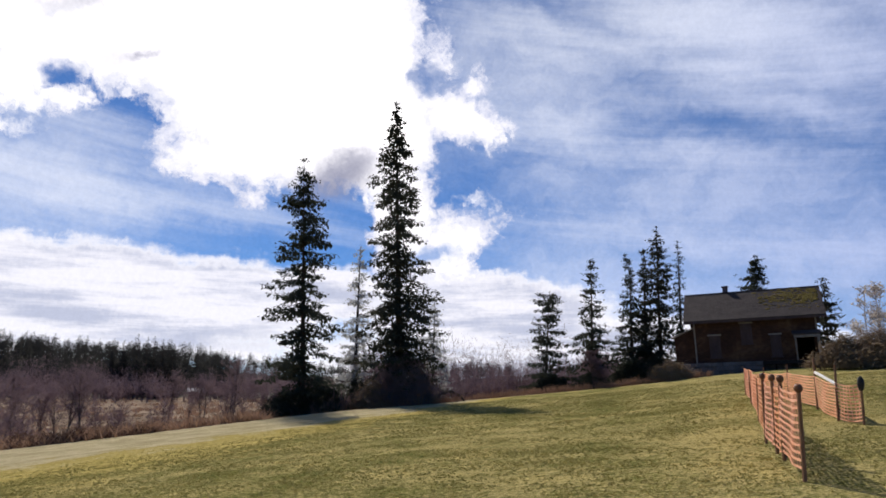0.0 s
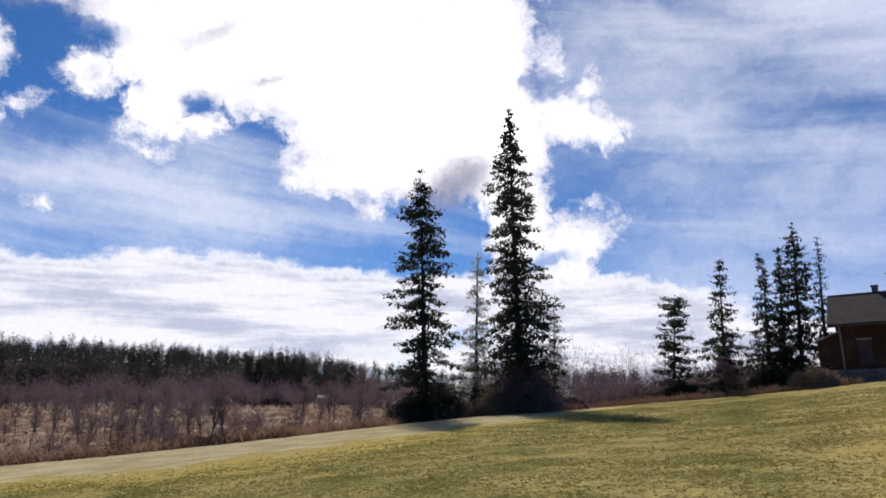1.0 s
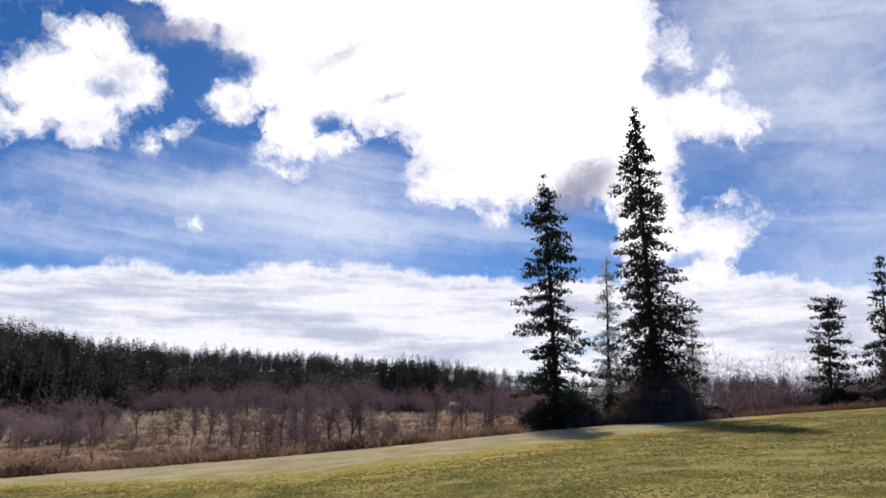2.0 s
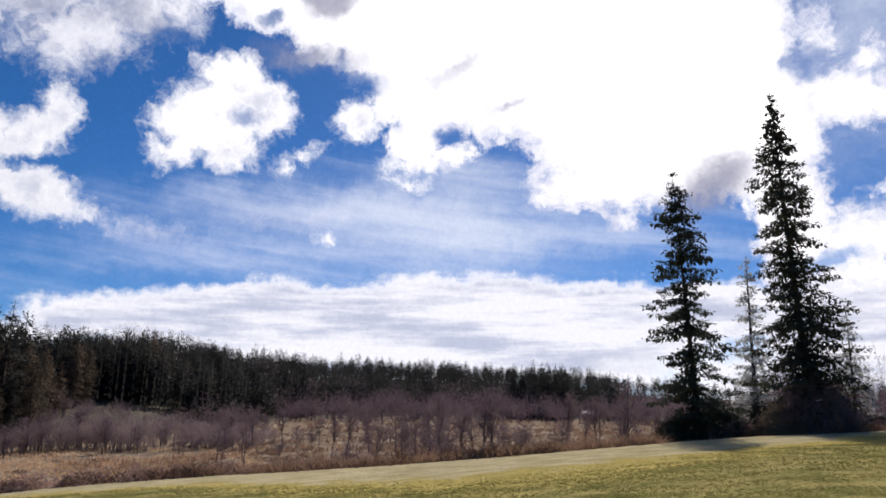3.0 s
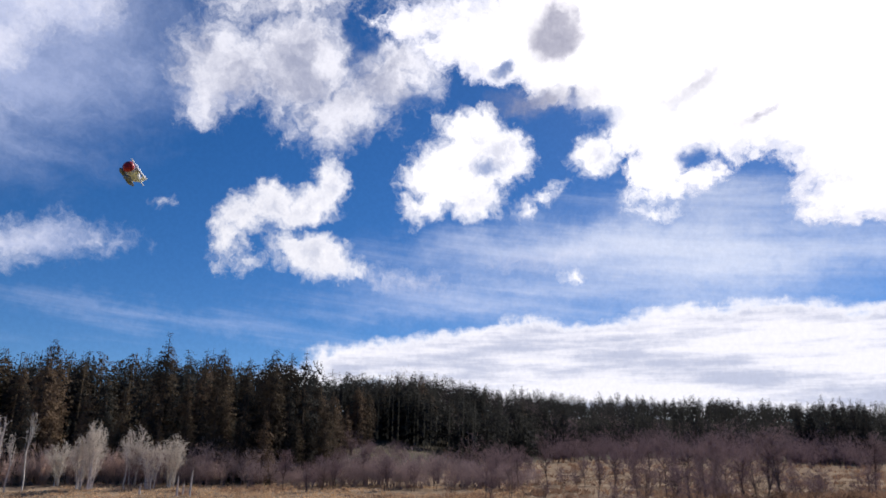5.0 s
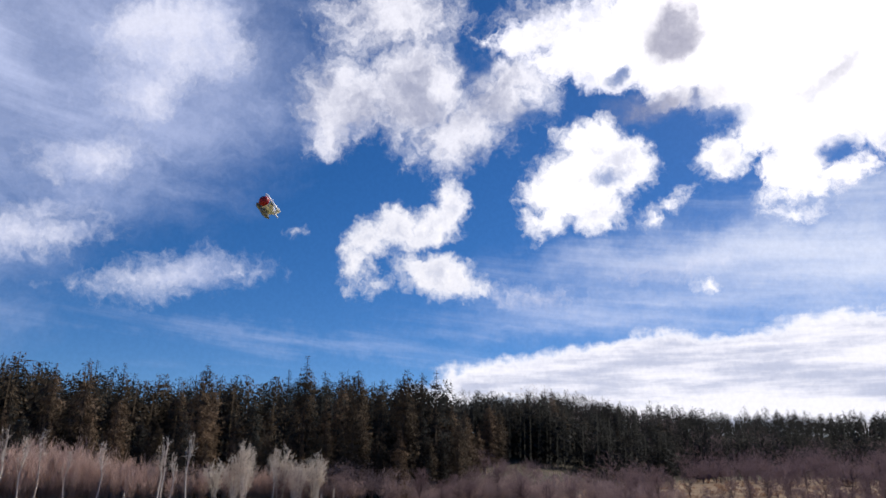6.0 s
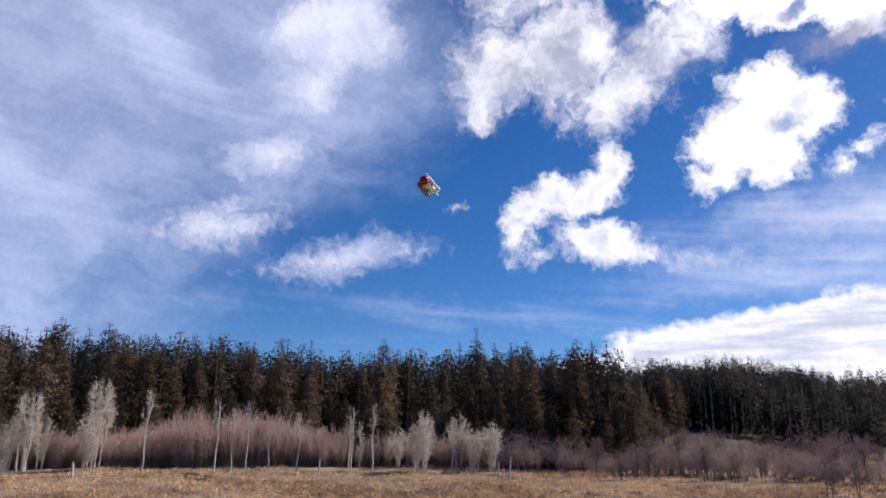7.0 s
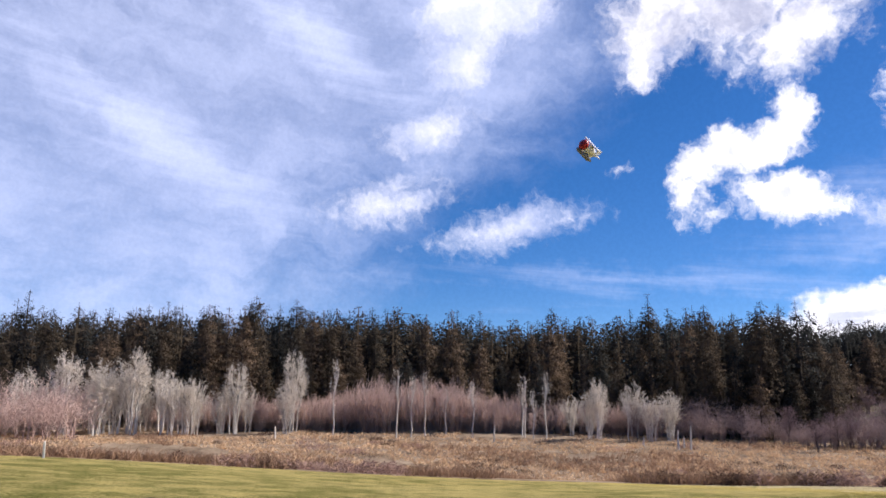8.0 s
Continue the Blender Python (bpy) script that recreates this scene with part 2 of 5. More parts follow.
    colour = n.mix(n.calc("MULTIPLY", puff, n.calc("SUBTRACT", 1.0, n.calc("MULTIPLY", gap, 0.7))), colour, puff_white)
    colour = n.mix(grey, colour, (0.34, 0.35, 0.46, 1))
    colour = n.vec("MULTIPLY", colour, n.add("ShaderNodeCombineXYZ", *[n.span(grain, 0.3, 0.7, 0.97, 1.03)] * 3).outputs[0])
    back = n.add("ShaderNodeBackground", colour, 1.0)
    return n.add("ShaderNodeOutputWorld", back.outputs[0])


SKY = 0.090
build_sky()

lamp = bpy.data.lights.new("sun", "SUN")
lamp.energy, lamp.angle, lamp.color = 5.0, radians(1.5), (1.0, 0.95, 0.86)
sun = new("sun", lamp)
sun.matrix_world = look(bearing(SUN_AZ, SUN_EL) * 300, (0, 0, 0))


# ---- materials ----
def material(name, colours, scale, rough=0.9, bump=0.0, bump_scale=None, fine=0.35, vary=0.0, metal=0.0, stretch=(1, 1, 1), shine=0.25, spread=(0.36, 0.64)):
    """Two or three colours mixed by noise at two scales; vary tints every object or loose piece by itself."""
    m = bpy.data.materials.new(name)
    m.use_nodes = True
    n = Nodes(m.node_tree)
    shader = m.node_tree.nodes["Principled BSDF"]
    place = n.add("ShaderNodeTexCoord").outputs["Object"]
    place = n.add("ShaderNodeMapping", place, None, None, stretch).outputs[0]
    large = n.noise(place, scale, 5.0, 0.6, 0.2)
    small = n.noise(place, scale * 7.3, 4.0, 0.6)
    fac = n.calc("ADD", n.calc("MULTIPLY", large, 1 - fine), n.calc("MULTIPLY", small, fine))
    ramp = n.add("ShaderNodeValToRGB", fac)
    stops = ramp.color_ramp.elements
    stops[0].position, stops[1].position = spread
    stops[0].color, stops[1].color = (*colours[0], 1), (*colours[-1], 1)
    if len(colours) == 3:
        mid = stops.new((spread[0] + spread[1]) / 2)
        mid.color = (*colours[1], 1)
    colour = ramp.outputs[0]
    if vary:
        seed = n.add("ShaderNodeObjectInfo").outputs["Random"]
        colour = n.add("ShaderNodeHueSaturation", n.span(seed, 0, 1, 0.5 - 0.06 * vary, 0.5 + 0.04 * vary, False),
                       n.span(n.calc("FRACT", n.calc("MULTIPLY", seed, 7.13)), 0, 1, 1 - 0.4 * vary, 1 + 0.2 * vary, False),
                       n.span(n.calc("FRACT", n.calc("MULTIPLY", seed, 3.71)), 0, 1, 1 - 0.5 * vary, 1 + 0.6 * vary, False), 1.0, colour).outputs[0]
    m.node_tree.links.new(colour, shader.inputs["Base Color"])
    shader.inputs["Roughness"].default_value = rough
    shader.inputs["Metallic"].default_value = metal
    shader.inputs["Specular IOR Level"].default_value = shine
    if bump:
        relief = n.noise(place, bump_scale or scale * 6, 5.0, 0.65)
        b = n.add("ShaderNodeBump")
        b.inputs["Strength"].default_value = bump
        b.inputs["Distance"].default_value = 0.05
        m.node_tree.links.new(relief, b.inputs["Height"])
        m.node_tree.links.new(b.outputs[0], shader.inputs["Normal"])
    return m


def needle_material(name, colours, vary=0.5):
    """Foliage: tint by loose piece and by tree, with a little light passing through."""
    m = bpy.data.materials.new(name)
    m.use_nodes = True
    n = Nodes(m.node_tree)
    shader = m.node_tree.nodes["Principled BSDF"]
    piece = n.add("ShaderNodeNewGeometry").outputs["Random Per Island"]
    seed = n.add("ShaderNodeObjectInfo").outputs["Random"]
    place = n.add("ShaderNodeTexCoord").outputs["Object"]
    patch = n.noise(place, 0.45, 3.0)
    fac = n.calc("ADD", n.calc("MULTIPLY", piece, 0.5), n.calc("MULTIPLY", n.span(patch, 0.3, 0.7), 0.5))
    colour = n.mix(fac, (*colours[0], 1), (*colours[1], 1))
    colour = n.mix(n.calc("MULTIPLY", n.span(seed, 0.15, 1.0), vary), colour, (*colours[2], 1))
    m.node_tree.links.new(colour, shader.inputs["Base Color"])
    shader.inputs["Roughness"].default_value = 0.95
    shader.inputs["Specular IOR Level"].default_value = 0.05
    through_leaf = n.add("ShaderNodeBsdfTranslucent", colour)
    blend = n.add("ShaderNodeMixShader", 0.28, shader.outputs[0], through_leaf.outputs[0])
    m.node_tree.links.new(blend.outputs[0], m.node_tree.nodes["Material Output"].inputs[0])
    return m


def lawn_material(name, greens, straws, dries, golds, lush):
    """Mown grass: green and straw patches at three scales over a clumped relief."""
    m = bpy.data.materials.new(name)
    m.use_nodes = True
    n = Nodes(m.node_tree)
    shader = m.node_tree.nodes["Principled BSDF"]
    place = n.add("ShaderNodeTexCoord").outputs["Object"]
    field = n.noise(place, 0.07, 4.0, 0.55, 0.6)
    patch = n.noise(place, 0.5, 5.0, 0.6, 0.4)
    clump = n.noise(place, 8.0, 4.0, 0.7)
    blade = n.noise(place, 26.0, 3.0, 0.6)
    fac = n.calc("ADD", n.calc("ADD", n.calc("MULTIPLY", field, 0.9), n.calc("MULTIPLY", patch, 1.0)),
                 n.calc("ADD", n.calc("MULTIPLY", clump, 1.0), n.calc("MULTIPLY", blade, 0.4)))
    fac = n.span(n.calc("DIVIDE", fac, 3.3), 0.44 + lush, 0.57 + lush)
    green = n.mix(n.span(n.noise(place, 7.5, 4.0, 0.7), 0.38, 0.60), (*greens[0], 1), (*greens[1], 1))
    straw = n.mix(n.span(blade, 0.38, 0.6), (*straws[0], 1), (*straws[1], 1))
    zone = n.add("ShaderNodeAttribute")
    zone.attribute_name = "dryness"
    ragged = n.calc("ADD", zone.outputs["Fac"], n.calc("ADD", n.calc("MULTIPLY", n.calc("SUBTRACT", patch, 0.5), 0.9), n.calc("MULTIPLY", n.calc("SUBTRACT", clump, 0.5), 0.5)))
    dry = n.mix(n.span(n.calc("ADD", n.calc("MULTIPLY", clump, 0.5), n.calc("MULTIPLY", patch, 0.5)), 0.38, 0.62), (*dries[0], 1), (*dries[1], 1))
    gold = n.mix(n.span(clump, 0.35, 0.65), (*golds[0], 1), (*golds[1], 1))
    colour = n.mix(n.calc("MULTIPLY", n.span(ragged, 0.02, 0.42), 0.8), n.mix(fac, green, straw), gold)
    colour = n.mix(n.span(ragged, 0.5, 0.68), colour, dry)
    m.node_tree.links.new(colour, shader.inputs["Base Color"])
    shader.inputs["Roughness"].default_value = 0.95
    shader.inputs["Specular IOR Level"].default_value = 0.0
    b = n.add("ShaderNodeBump")
    b.inputs["Strength"].default_value = 1.0
    b.inputs["Distance"].default_value = 0.14
    relief = n.calc("ADD", n.calc("MULTIPLY", clump, 1.0), n.calc("MULTIPLY", blade, 0.45))
    m.node_tree.links.new(relief, b.inputs["Height"])
    m.node_tree.links.new(b.outputs[0], shader.inputs["Normal"])
    return m


LAWN = lawn_material("lawn_grass", [(0.080, 0.088, 0.023), (0.200, 0.192, 0.057)], [(0.290, 0.240, 0.082), (0.52, 0.425, 0.182)],
                     [(0.35, 0.295, 0.160), (0.57, 0.485, 0.295)], [(0.36, 0.28, 0.075), (0.62, 0.485, 0.165)], -0.010)
MARSH = material("marsh_ground", [(0.10, 0.072, 0.052), (0.225, 0.168, 0.120), (0.35, 0.272, 0.195)], 0.14, 0.95, 0.9, 3.0, 0.45, shine=0.0)
WOODLAND = material("woodland_floor", [(0.035, 0.03, 0.018), (0.08, 0.06, 0.03)], 0.1, 0.95, 0.6, 2.0)
BARK = material("conifer_bark", [(0.035, 0.026, 0.02), (0.10, 0.075, 0.055)], 1.6, 0.95, 0.8, 6.0, stretch=(1, 1, 0.25))
NEEDLES = needle_material("fir_needles", [(0.034, 0.042, 0.032), (0.076, 0.082, 0.056), (0.08, 0.07, 0.05)], 0.3)
FOREST = needle_material("forest_needles", [(0.048, 0.040, 0.031), (0.098, 0.075, 0.054), (0.165, 0.115, 0.080)], 0.85)
# needle colour lifted to hold the glow of the sky shining through thin crowns
SKYLIT_NEEDLES = needle_material("sparse_skylit_needles", [(0.40, 0.41, 0.39), (0.62, 0.62, 0.58), (0.55, 0.55, 0.50)], 0.3)
FAR_NEEDLES = needle_material("far_needles", [(0.026, 0.030, 0.030), (0.050, 0.050, 0.046), (0.080, 0.062, 0.05)], 0.2)
PALE_BARK = material("grey_bark", [(0.46, 0.42, 0.37), (0.80, 0.75, 0.68)], 1.3, 0.9, 0.4, 8.0, vary=0.35)
DARK_BARK = material("brown_bark", [(0.06, 0.045, 0.04), (0.13, 0.10, 0.09)], 1.3, 0.9, 0.4, 8.0, vary=0.4)
TWIGS = needle_material("purple_twigs", [(0.132, 0.092, 0.102), (0.265, 0.190, 0.200), (0.235, 0.170, 0.165)], 0.4)
PINK_TWIGS = needle_material("reddish_sapling_twigs", [(0.46, 0.34, 0.30), (0.74, 0.55, 0.48), (0.62, 0.48, 0.42)], 0.4)
WILLOW = needle_material("mauve_willow_twigs", [(0.21, 0.155, 0.155), (0.42, 0.32, 0.31), (0.36, 0.27, 0.25)], 0.4)
SAPLING = needle_material("sapling_stems", [(0.27, 0.21, 0.19), (0.46, 0.37, 0.33), (0.38, 0.30, 0.26)], 0.4)
PALE_TWIGS = needle_material("grey_twigs", [(0.52, 0.465, 0.40), (0.82, 0.75, 0.66), (0.68, 0.60, 0.51)], 0.4)
BRAMBLE = needle_material("bramble_canes", [(0.20, 0.122, 0.080), (0.45, 0.29, 0.19), (0.36, 0.22, 0.15)], 0.3)
STRAW = needle_material("dead_grass", [(0.46, 0.31, 0.19), (0.82, 0.59, 0.38), (0.64, 0.45, 0.28)], 0.2)
RUSH = needle_material("brown_rushes", [(0.20, 0.15, 0.11), (0.37, 0.285, 0.215), (0.26, 0.19, 0.12)], 0.2)
SIDING = material("weathered_siding", [(0.032, 0.0145, 0.009), (0.070, 0.033, 0.018), (0.15, 0.085, 0.044)], 0.42, 0.85, 0.5, 9.0, 0.4, stretch=(0.8, 0.8, 1.4), spread=(0.34, 0.68))
BOARDING = material("grey_boarding", [(0.066, 0.043, 0.040), (0.108, 0.075, 0.070)], 1.8, 0.85, 0.4, 12.0, stretch=(1, 1, 0.3))
TRIM = material("faded_trim", [(0.22, 0.18, 0.14), (0.34, 0.29, 0.24)], 2.0, 0.8, 0.3, 14.0)
SHINGLE = material("dark_shingles", [(0.044, 0.033, 0.029), (0.085, 0.064, 0.056)], 1.4, 0.9, 0.7, 10.0, 0.5)
MOSS = material("roof_moss", [(0.12, 0.082, 0.016), (0.27, 0.19, 0.032)], 2.2, 0.98, 0.9, 12.0)
STONE = material("foundation_stone", [(0.10, 0.092, 0.085), (0.22, 0.20, 0.185)], 1.5, 0.9, 0.6, 9.0)
BRICK = material("chimney_brick", [(0.09, 0.075, 0.09), (0.17, 0.13, 0.14)], 3.0, 0.9, 0.5, 20.0)
DARK = material("dark_interior_boards", [(0.018, 0.014, 0.012), (0.04, 0.03, 0.025)], 2.0, 0.9)
ORANGE = material("orange_plastic_netting", [(0.80, 0.33, 0.16), (0.90, 0.46, 0.26)], 1.5, 0.55, vary=0.15)
POST = material("weathered_post", [(0.18, 0.09, 0.05), (0.36, 0.19, 0.10)], 3.0, 0.85, 0.5, 20.0, stretch=(1, 1, 0.2))
BLACK = material("black_cap", [(0.012, 0.012, 0.013), (0.03, 0.03, 0.03)], 6.0, 0.5)
RUST_CAP = material("rusty_cap", [(0.14, 0.06, 0.03), (0.26, 0.12, 0.06)], 6.0, 0.6)
WHITE = material("white_foam", [(0.74, 0.75, 0.78), (0.84, 0.84, 0.85)], 4.0, 0.5)
CREAM = material("cream_foam", [(0.68, 0.68, 0.67), (0.78, 0.78, 0.77)], 5.0, 0.55)
RED = material("red_paint", [(0.30, 0.018, 0.025), (0.42, 0.03, 0.035)], 5.0, 0.4)
RUBBER = material("grey_rubber", [(0.16, 0.16, 0.16), (0.25, 0.25, 0.245)], 5.0, 0.7)
WOOD_POST = material("white_marker_paint", [(0.68, 0.66, 0.62), (0.80, 0.79, 0.75)], 6.0, 0.6)
GRASS = needle_material("grass_blades", [(0.19, 0.178, 0.05), (0.42, 0.35, 0.125), (0.5, 0.4, 0.15)], 0.0)


# ---- building blocks ----
def build(name, verts, faces, mat, parent=None, label="", smooth=False):
    """One mesh object from vertex and face arrays."""
    me = bpy.data.meshes.new(name)
    me.from_pydata([tuple(v) for v in verts], [], [tuple(f) for f in faces])
    for m in mat if isinstance(mat, (list, tuple)) else [mat]:
        me.materials.append(m)
    if smooth:
        me.polygons.foreach_set("use_smooth", [True] * len(me.polygons))
    ob = new(name, me)
    ob.parent = parent
    if label:
        tagged(ob, label)
    return ob


def part(name, bm, mat, parent, label=""):
    """Links a bmesh as one mesh object under a thing or a part."""
    me = bpy.data.meshes.new(name)
    bm.to_mesh(me)
    bm.free()
    me.materials.append(mat)
    ob = new(name, me)
    ob.parent = parent
    if label:
        tagged(ob, label)
    return ob


def block(bm, x0, x1, y0, y1, z0, z1, bevel=0.0):
    made = bmesh.ops.create_cube(bm, size=1.0)
    bmesh.ops.transform(bm, matrix=Matrix.Translation(((x0 + x1) / 2, (y0 + y1) / 2, (z0 + z1) / 2)) @ Matrix.Diagonal((x1 - x0, y1 - y0, z1 - z0, 1)), verts=made["verts"])
    if bevel:
        edges = list({e for v in made["verts"] for e in v.link_edges})
        bmesh.ops.bevel(bm, geom=edges, offset=bevel, segments=1, affect="EDGES")
    return bm


class Soup:
    """Collects vertices and faces for one mesh."""

    def __init__(self):
        self.v, self.f, self.m, self.n = [], [], [], {}

    def tube(self, points, radii, sides=5):
        """A tapered tube along the points, closed at its tip."""
        first = len(self.v)
        for i, (p, r) in enumerate(zip(points, radii)):
            a, b = points[max(i - 1, 0)], points[min(i + 1, len(points) - 1)]
            way = (b - a).normalized()
            side = way.cross(Vector((0.31, 0.95, 0.05))).normalized()
            over = way.cross(side)
            for k in range(sides):
                t = 2 * math.pi * k / sides
                self.v.append(p + side * (r * math.cos(t)) + over * (r * math.sin(t)))
        for i in range(len(points) - 1):
            for k in range(sides):
                a, b = first + i * sides + k, first + i * sides + (k + 1) % sides
                self.f.append((a, b, b + sides, a + sides))
        self.f.append(tuple(range(len(self.v) - sides, len(self.v))))

    def sliver(self, base, tip, width, rng):
        """A thin three-sided spike, for twigs and stems."""
        way = tip - base
        side = way.cross(Vector((rng.uniform(-1, 1), rng.uniform(-1, 1), rng.uniform(-0.3, 0.3)))).normalized() * width
        over = way.normalized().cross(side)
        i = len(self.v)
        self.v += [base + side, base - side * 0.5 + over * 0.87, base - side * 0.5 - over * 0.87, tip]
        self.f += [(i, i + 1, i + 3), (i + 1, i + 2, i + 3), (i + 2, i, i + 3)]

    def blade(self, base, tip, width, rng):
        """A single narrow leaf or fine tip."""
        side = (tip - base).cross(Vector((rng.uniform(-1, 1), rng.uniform(-1, 1), rng.uniform(-0.3, 0.3)))).normalized() * (width * 1.5)
        i = len(self.v)
        self.v += [base + side, base - side, tip]
        self.f.append((i, i + 1, i + 2))

    def spray(self, base, tip, width, sag, rng, facing=None):
        """A folded lens-shaped tuft from base to tip, its shading turned toward facing."""
        way = tip - base
        side = way.cross(Vector((rng.uniform(-0.5, 0.5), rng.uniform(-0.5, 0.5), 1))).normalized() * width
        mid = base + way * 0.45
        i = len(self.v)
        if facing is not None:
            if (mid + side - base).cross(way).dot(facing) < 0:
                side = -side
            for k in range(4):
                self.n[i + k] = facing
        low = Vector((0, 0, -sag))
        self.v += [base, mid + side + low, tip, mid - side + low]
        self.f += [(i, i + 1, i + 2), (i, i + 2, i + 3)]

    def paint(self, slot):
        """Gives all faces added since the last call that material slot."""
        self.m += [slot] * (len(self.f) - len(self.m))

    def make(self, name, mat, parent=None, label="", smooth=False):
        ob = build(name, self.v, self.f, mat, parent, label, smooth or bool(self.n))
        if self.n:
            ob.data.normals_split_custom_set_from_vertices([self.n.get(i, Vector((0, 0, 0))) for i in range(len(self.v))])
        if self.m:
            self.paint(0)
            ob.data.polygons.foreach_set("material_index", self.m)
        return ob


def spot(az, d):
    return d * math.sin(radians(az)), d * math.cos(radians(az))


# ---- ground ----
# bearing: lawn's edge, its height; foot of the bank; far woods' distance, their foot
LAND = np.array([
    (-180, 60, -2.0, -6.0, 150, -8.0), (-140, 55, -2.6, -6.6, 145, -8.3), (-123, 52, -3.3, -7.2, 140, -7.5),
    (-112, 54, -4.5, -8.2, 134, -7.7), (-99, 56, -5.8, -8.9, 130, -8.2), (-86, 58, -6.6, -9.2, 128, -8.5),
    (-71, 58, -6.4, -9.2, 131, -8.6), (-60, 57, -5.5, -8.9, 140, -9.1), (-50, 54, -4.6, -8.2, 190, -9.5),
])
LAND_EAST = np.array([
    (-42, 52, -4.05, -7.6, 300, -9.4), (-32, 50, -3.13, -6.8, 330, -8.4), (-24, 50, -2.4, -6.0, 330, -8.8),
    (-16, 51, -1.6, -4.5, 330, -8.6), (-8, 54, -0.85, -2.6, 330, -7.0), (0, 58, -0.3, -1.2, 300, -4.0),
    (8, 61, 0.6, 0.3, 240, -1.0), (16, 63, 1.6, 1.5, 220, 1.5), (24, 64, 2.98, 3.0, 220, 4.0),
    (33, 66, 3.84, 4.1, 220, 6.0), (60, 64, 4.4, 5.0, 220, 9.0), (120, 60, 2.4, 2.4, 200, 3.0),
])
LAND = np.vstack([LAND, LAND_EAST])
STEPS = 720
_az = np.arange(STEPS) * 0.5 - 180
_kernel = np.exp(-0.5 * (np.arange(-20, 21) / 6.0) ** 2)
_kernel /= _kernel.sum()


def round_land(column):
    line = np.interp(_az, np.append(LAND[:, 0], 180), np.append(LAND[:, column], LAND[0, column]))
    return np.convolve(np.concatenate([line[-20:], line, line[:20]]), _kernel, "valid")


EDGE, EDGE_Z, BANK_Z, FAR, FAR_Z = (round_land(c) for c in range(1, 6))


def around(line, az):
    p = ((az + 180) % 360) * 2
    i = int(p)
    return line[i % STEPS] * (1 - p + i) + line[(i + 1) % STEPS] * (p - i)


def hill(az):
    """How steeply the wooded hill climbs behind the marsh."""
    return float(np.interp(az, (-180, -60, -56, -24, -12, 0, 180), (0.09, 0.09, 0.115, 0.105, 0.05, 0.02, 0.02)))


def ground_z(x, y):
    d, az = math.hypot(x, y), math.degrees(math.atan2(x, y))
    edge, ez = around(EDGE, az), around(EDGE_Z, az)
    if d <= edge:
        s = d / edge
        bumps = noise.noise((x * 0.11, y * 0.11, 0)) * 0.10 + noise.noise((x * 0.5, y * 0.5, 3)) * 0.025
        return ez * s + bumps * min(1, d / 8) * min(1, (edge - d) / 6)
    bz, far, fz = around(BANK_Z, az), around(FAR, az), around(FAR_Z, az)
    rough = noise.noise((x * 0.06, y * 0.06, 7)) * 0.35 + noise.noise((x * 0.4, y * 0.4, 9)) * 0.12
    rough *= min(1, (d - edge) / 8)
    if d <= edge + 14:
        s = (d - edge) / 14
        return ez + (bz - ez) * s * s * (3 - 2 * s) + rough
    if d <= far:
        return bz + (fz - bz) * (d - edge - 14) / (far - edge - 14) + rough
    climb = min((d - far), 170) * hill(az)
    return fz + climb + rough * min(1, 1 + (d - far) / 60)


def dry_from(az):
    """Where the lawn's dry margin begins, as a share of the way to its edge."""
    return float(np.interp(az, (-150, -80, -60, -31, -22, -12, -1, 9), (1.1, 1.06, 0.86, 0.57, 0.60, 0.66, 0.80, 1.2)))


def make_ground():
    lawn_rings = [0.0] + [0.02 * 1.155 ** k for k in range(22)] + [0.44 + 0.02 * k for k in range(29)]
    lawn_rings = sorted(r for r in lawn_rings if r <= 1.0)
    verts, faces, slots = [], [], []
    spokes = 720
    rings = []
    for r in lawn_rings[1:]:
        rings.append((r, 0))
    for out in (1, 2.5, 4.5, 7, 10, 14, 18, 22, 27, 32, 38, 45, 53, 62, 72, 84, 98, 115, 135, 160, 190, 225, 265, 310, 370, 450, 600, 900, 1500, 2600, 4200):
        rings.append((1.0, out))
    verts.append((0, 0, 0))
    for r, out in rings:
        for k in range(spokes):
            az = k * 360 / spokes - 180
            d = around(EDGE, az) * r + out
            x, y = spot(az, d)
            verts.append((x, y, ground_z(x, y)))
    for k in range(spokes):
        faces.append((0, 1 + (k + 1) % spokes, 1 + k))
        slots.append(0)
    for i in range(len(rings) - 1):
        for k in range(spokes):
            a, b = 1 + i * spokes + k, 1 + i * spokes + (k + 1) % spokes
            faces.append((a, b, b + spokes, a + spokes))
            az = k * 360 / spokes - 180
            r, out = rings[i + 1]
            dist = around(EDGE, az) + out
            if out == 0:
                slots.append(0)
            else:
                slots.append(2 if dist > around(FAR, az) + 6 else 1)
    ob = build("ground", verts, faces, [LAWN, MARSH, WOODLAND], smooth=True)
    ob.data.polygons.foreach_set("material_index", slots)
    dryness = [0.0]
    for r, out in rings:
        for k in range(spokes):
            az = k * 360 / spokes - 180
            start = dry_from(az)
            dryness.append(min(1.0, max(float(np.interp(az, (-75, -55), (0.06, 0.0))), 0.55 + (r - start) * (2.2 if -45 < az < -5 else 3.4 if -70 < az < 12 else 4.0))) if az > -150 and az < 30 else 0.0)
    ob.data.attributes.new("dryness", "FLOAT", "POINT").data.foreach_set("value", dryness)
    return tagged(ob, "sloping lawn falling to a dry marsh and wooded hill", "ground", kind="structure")


make_ground()


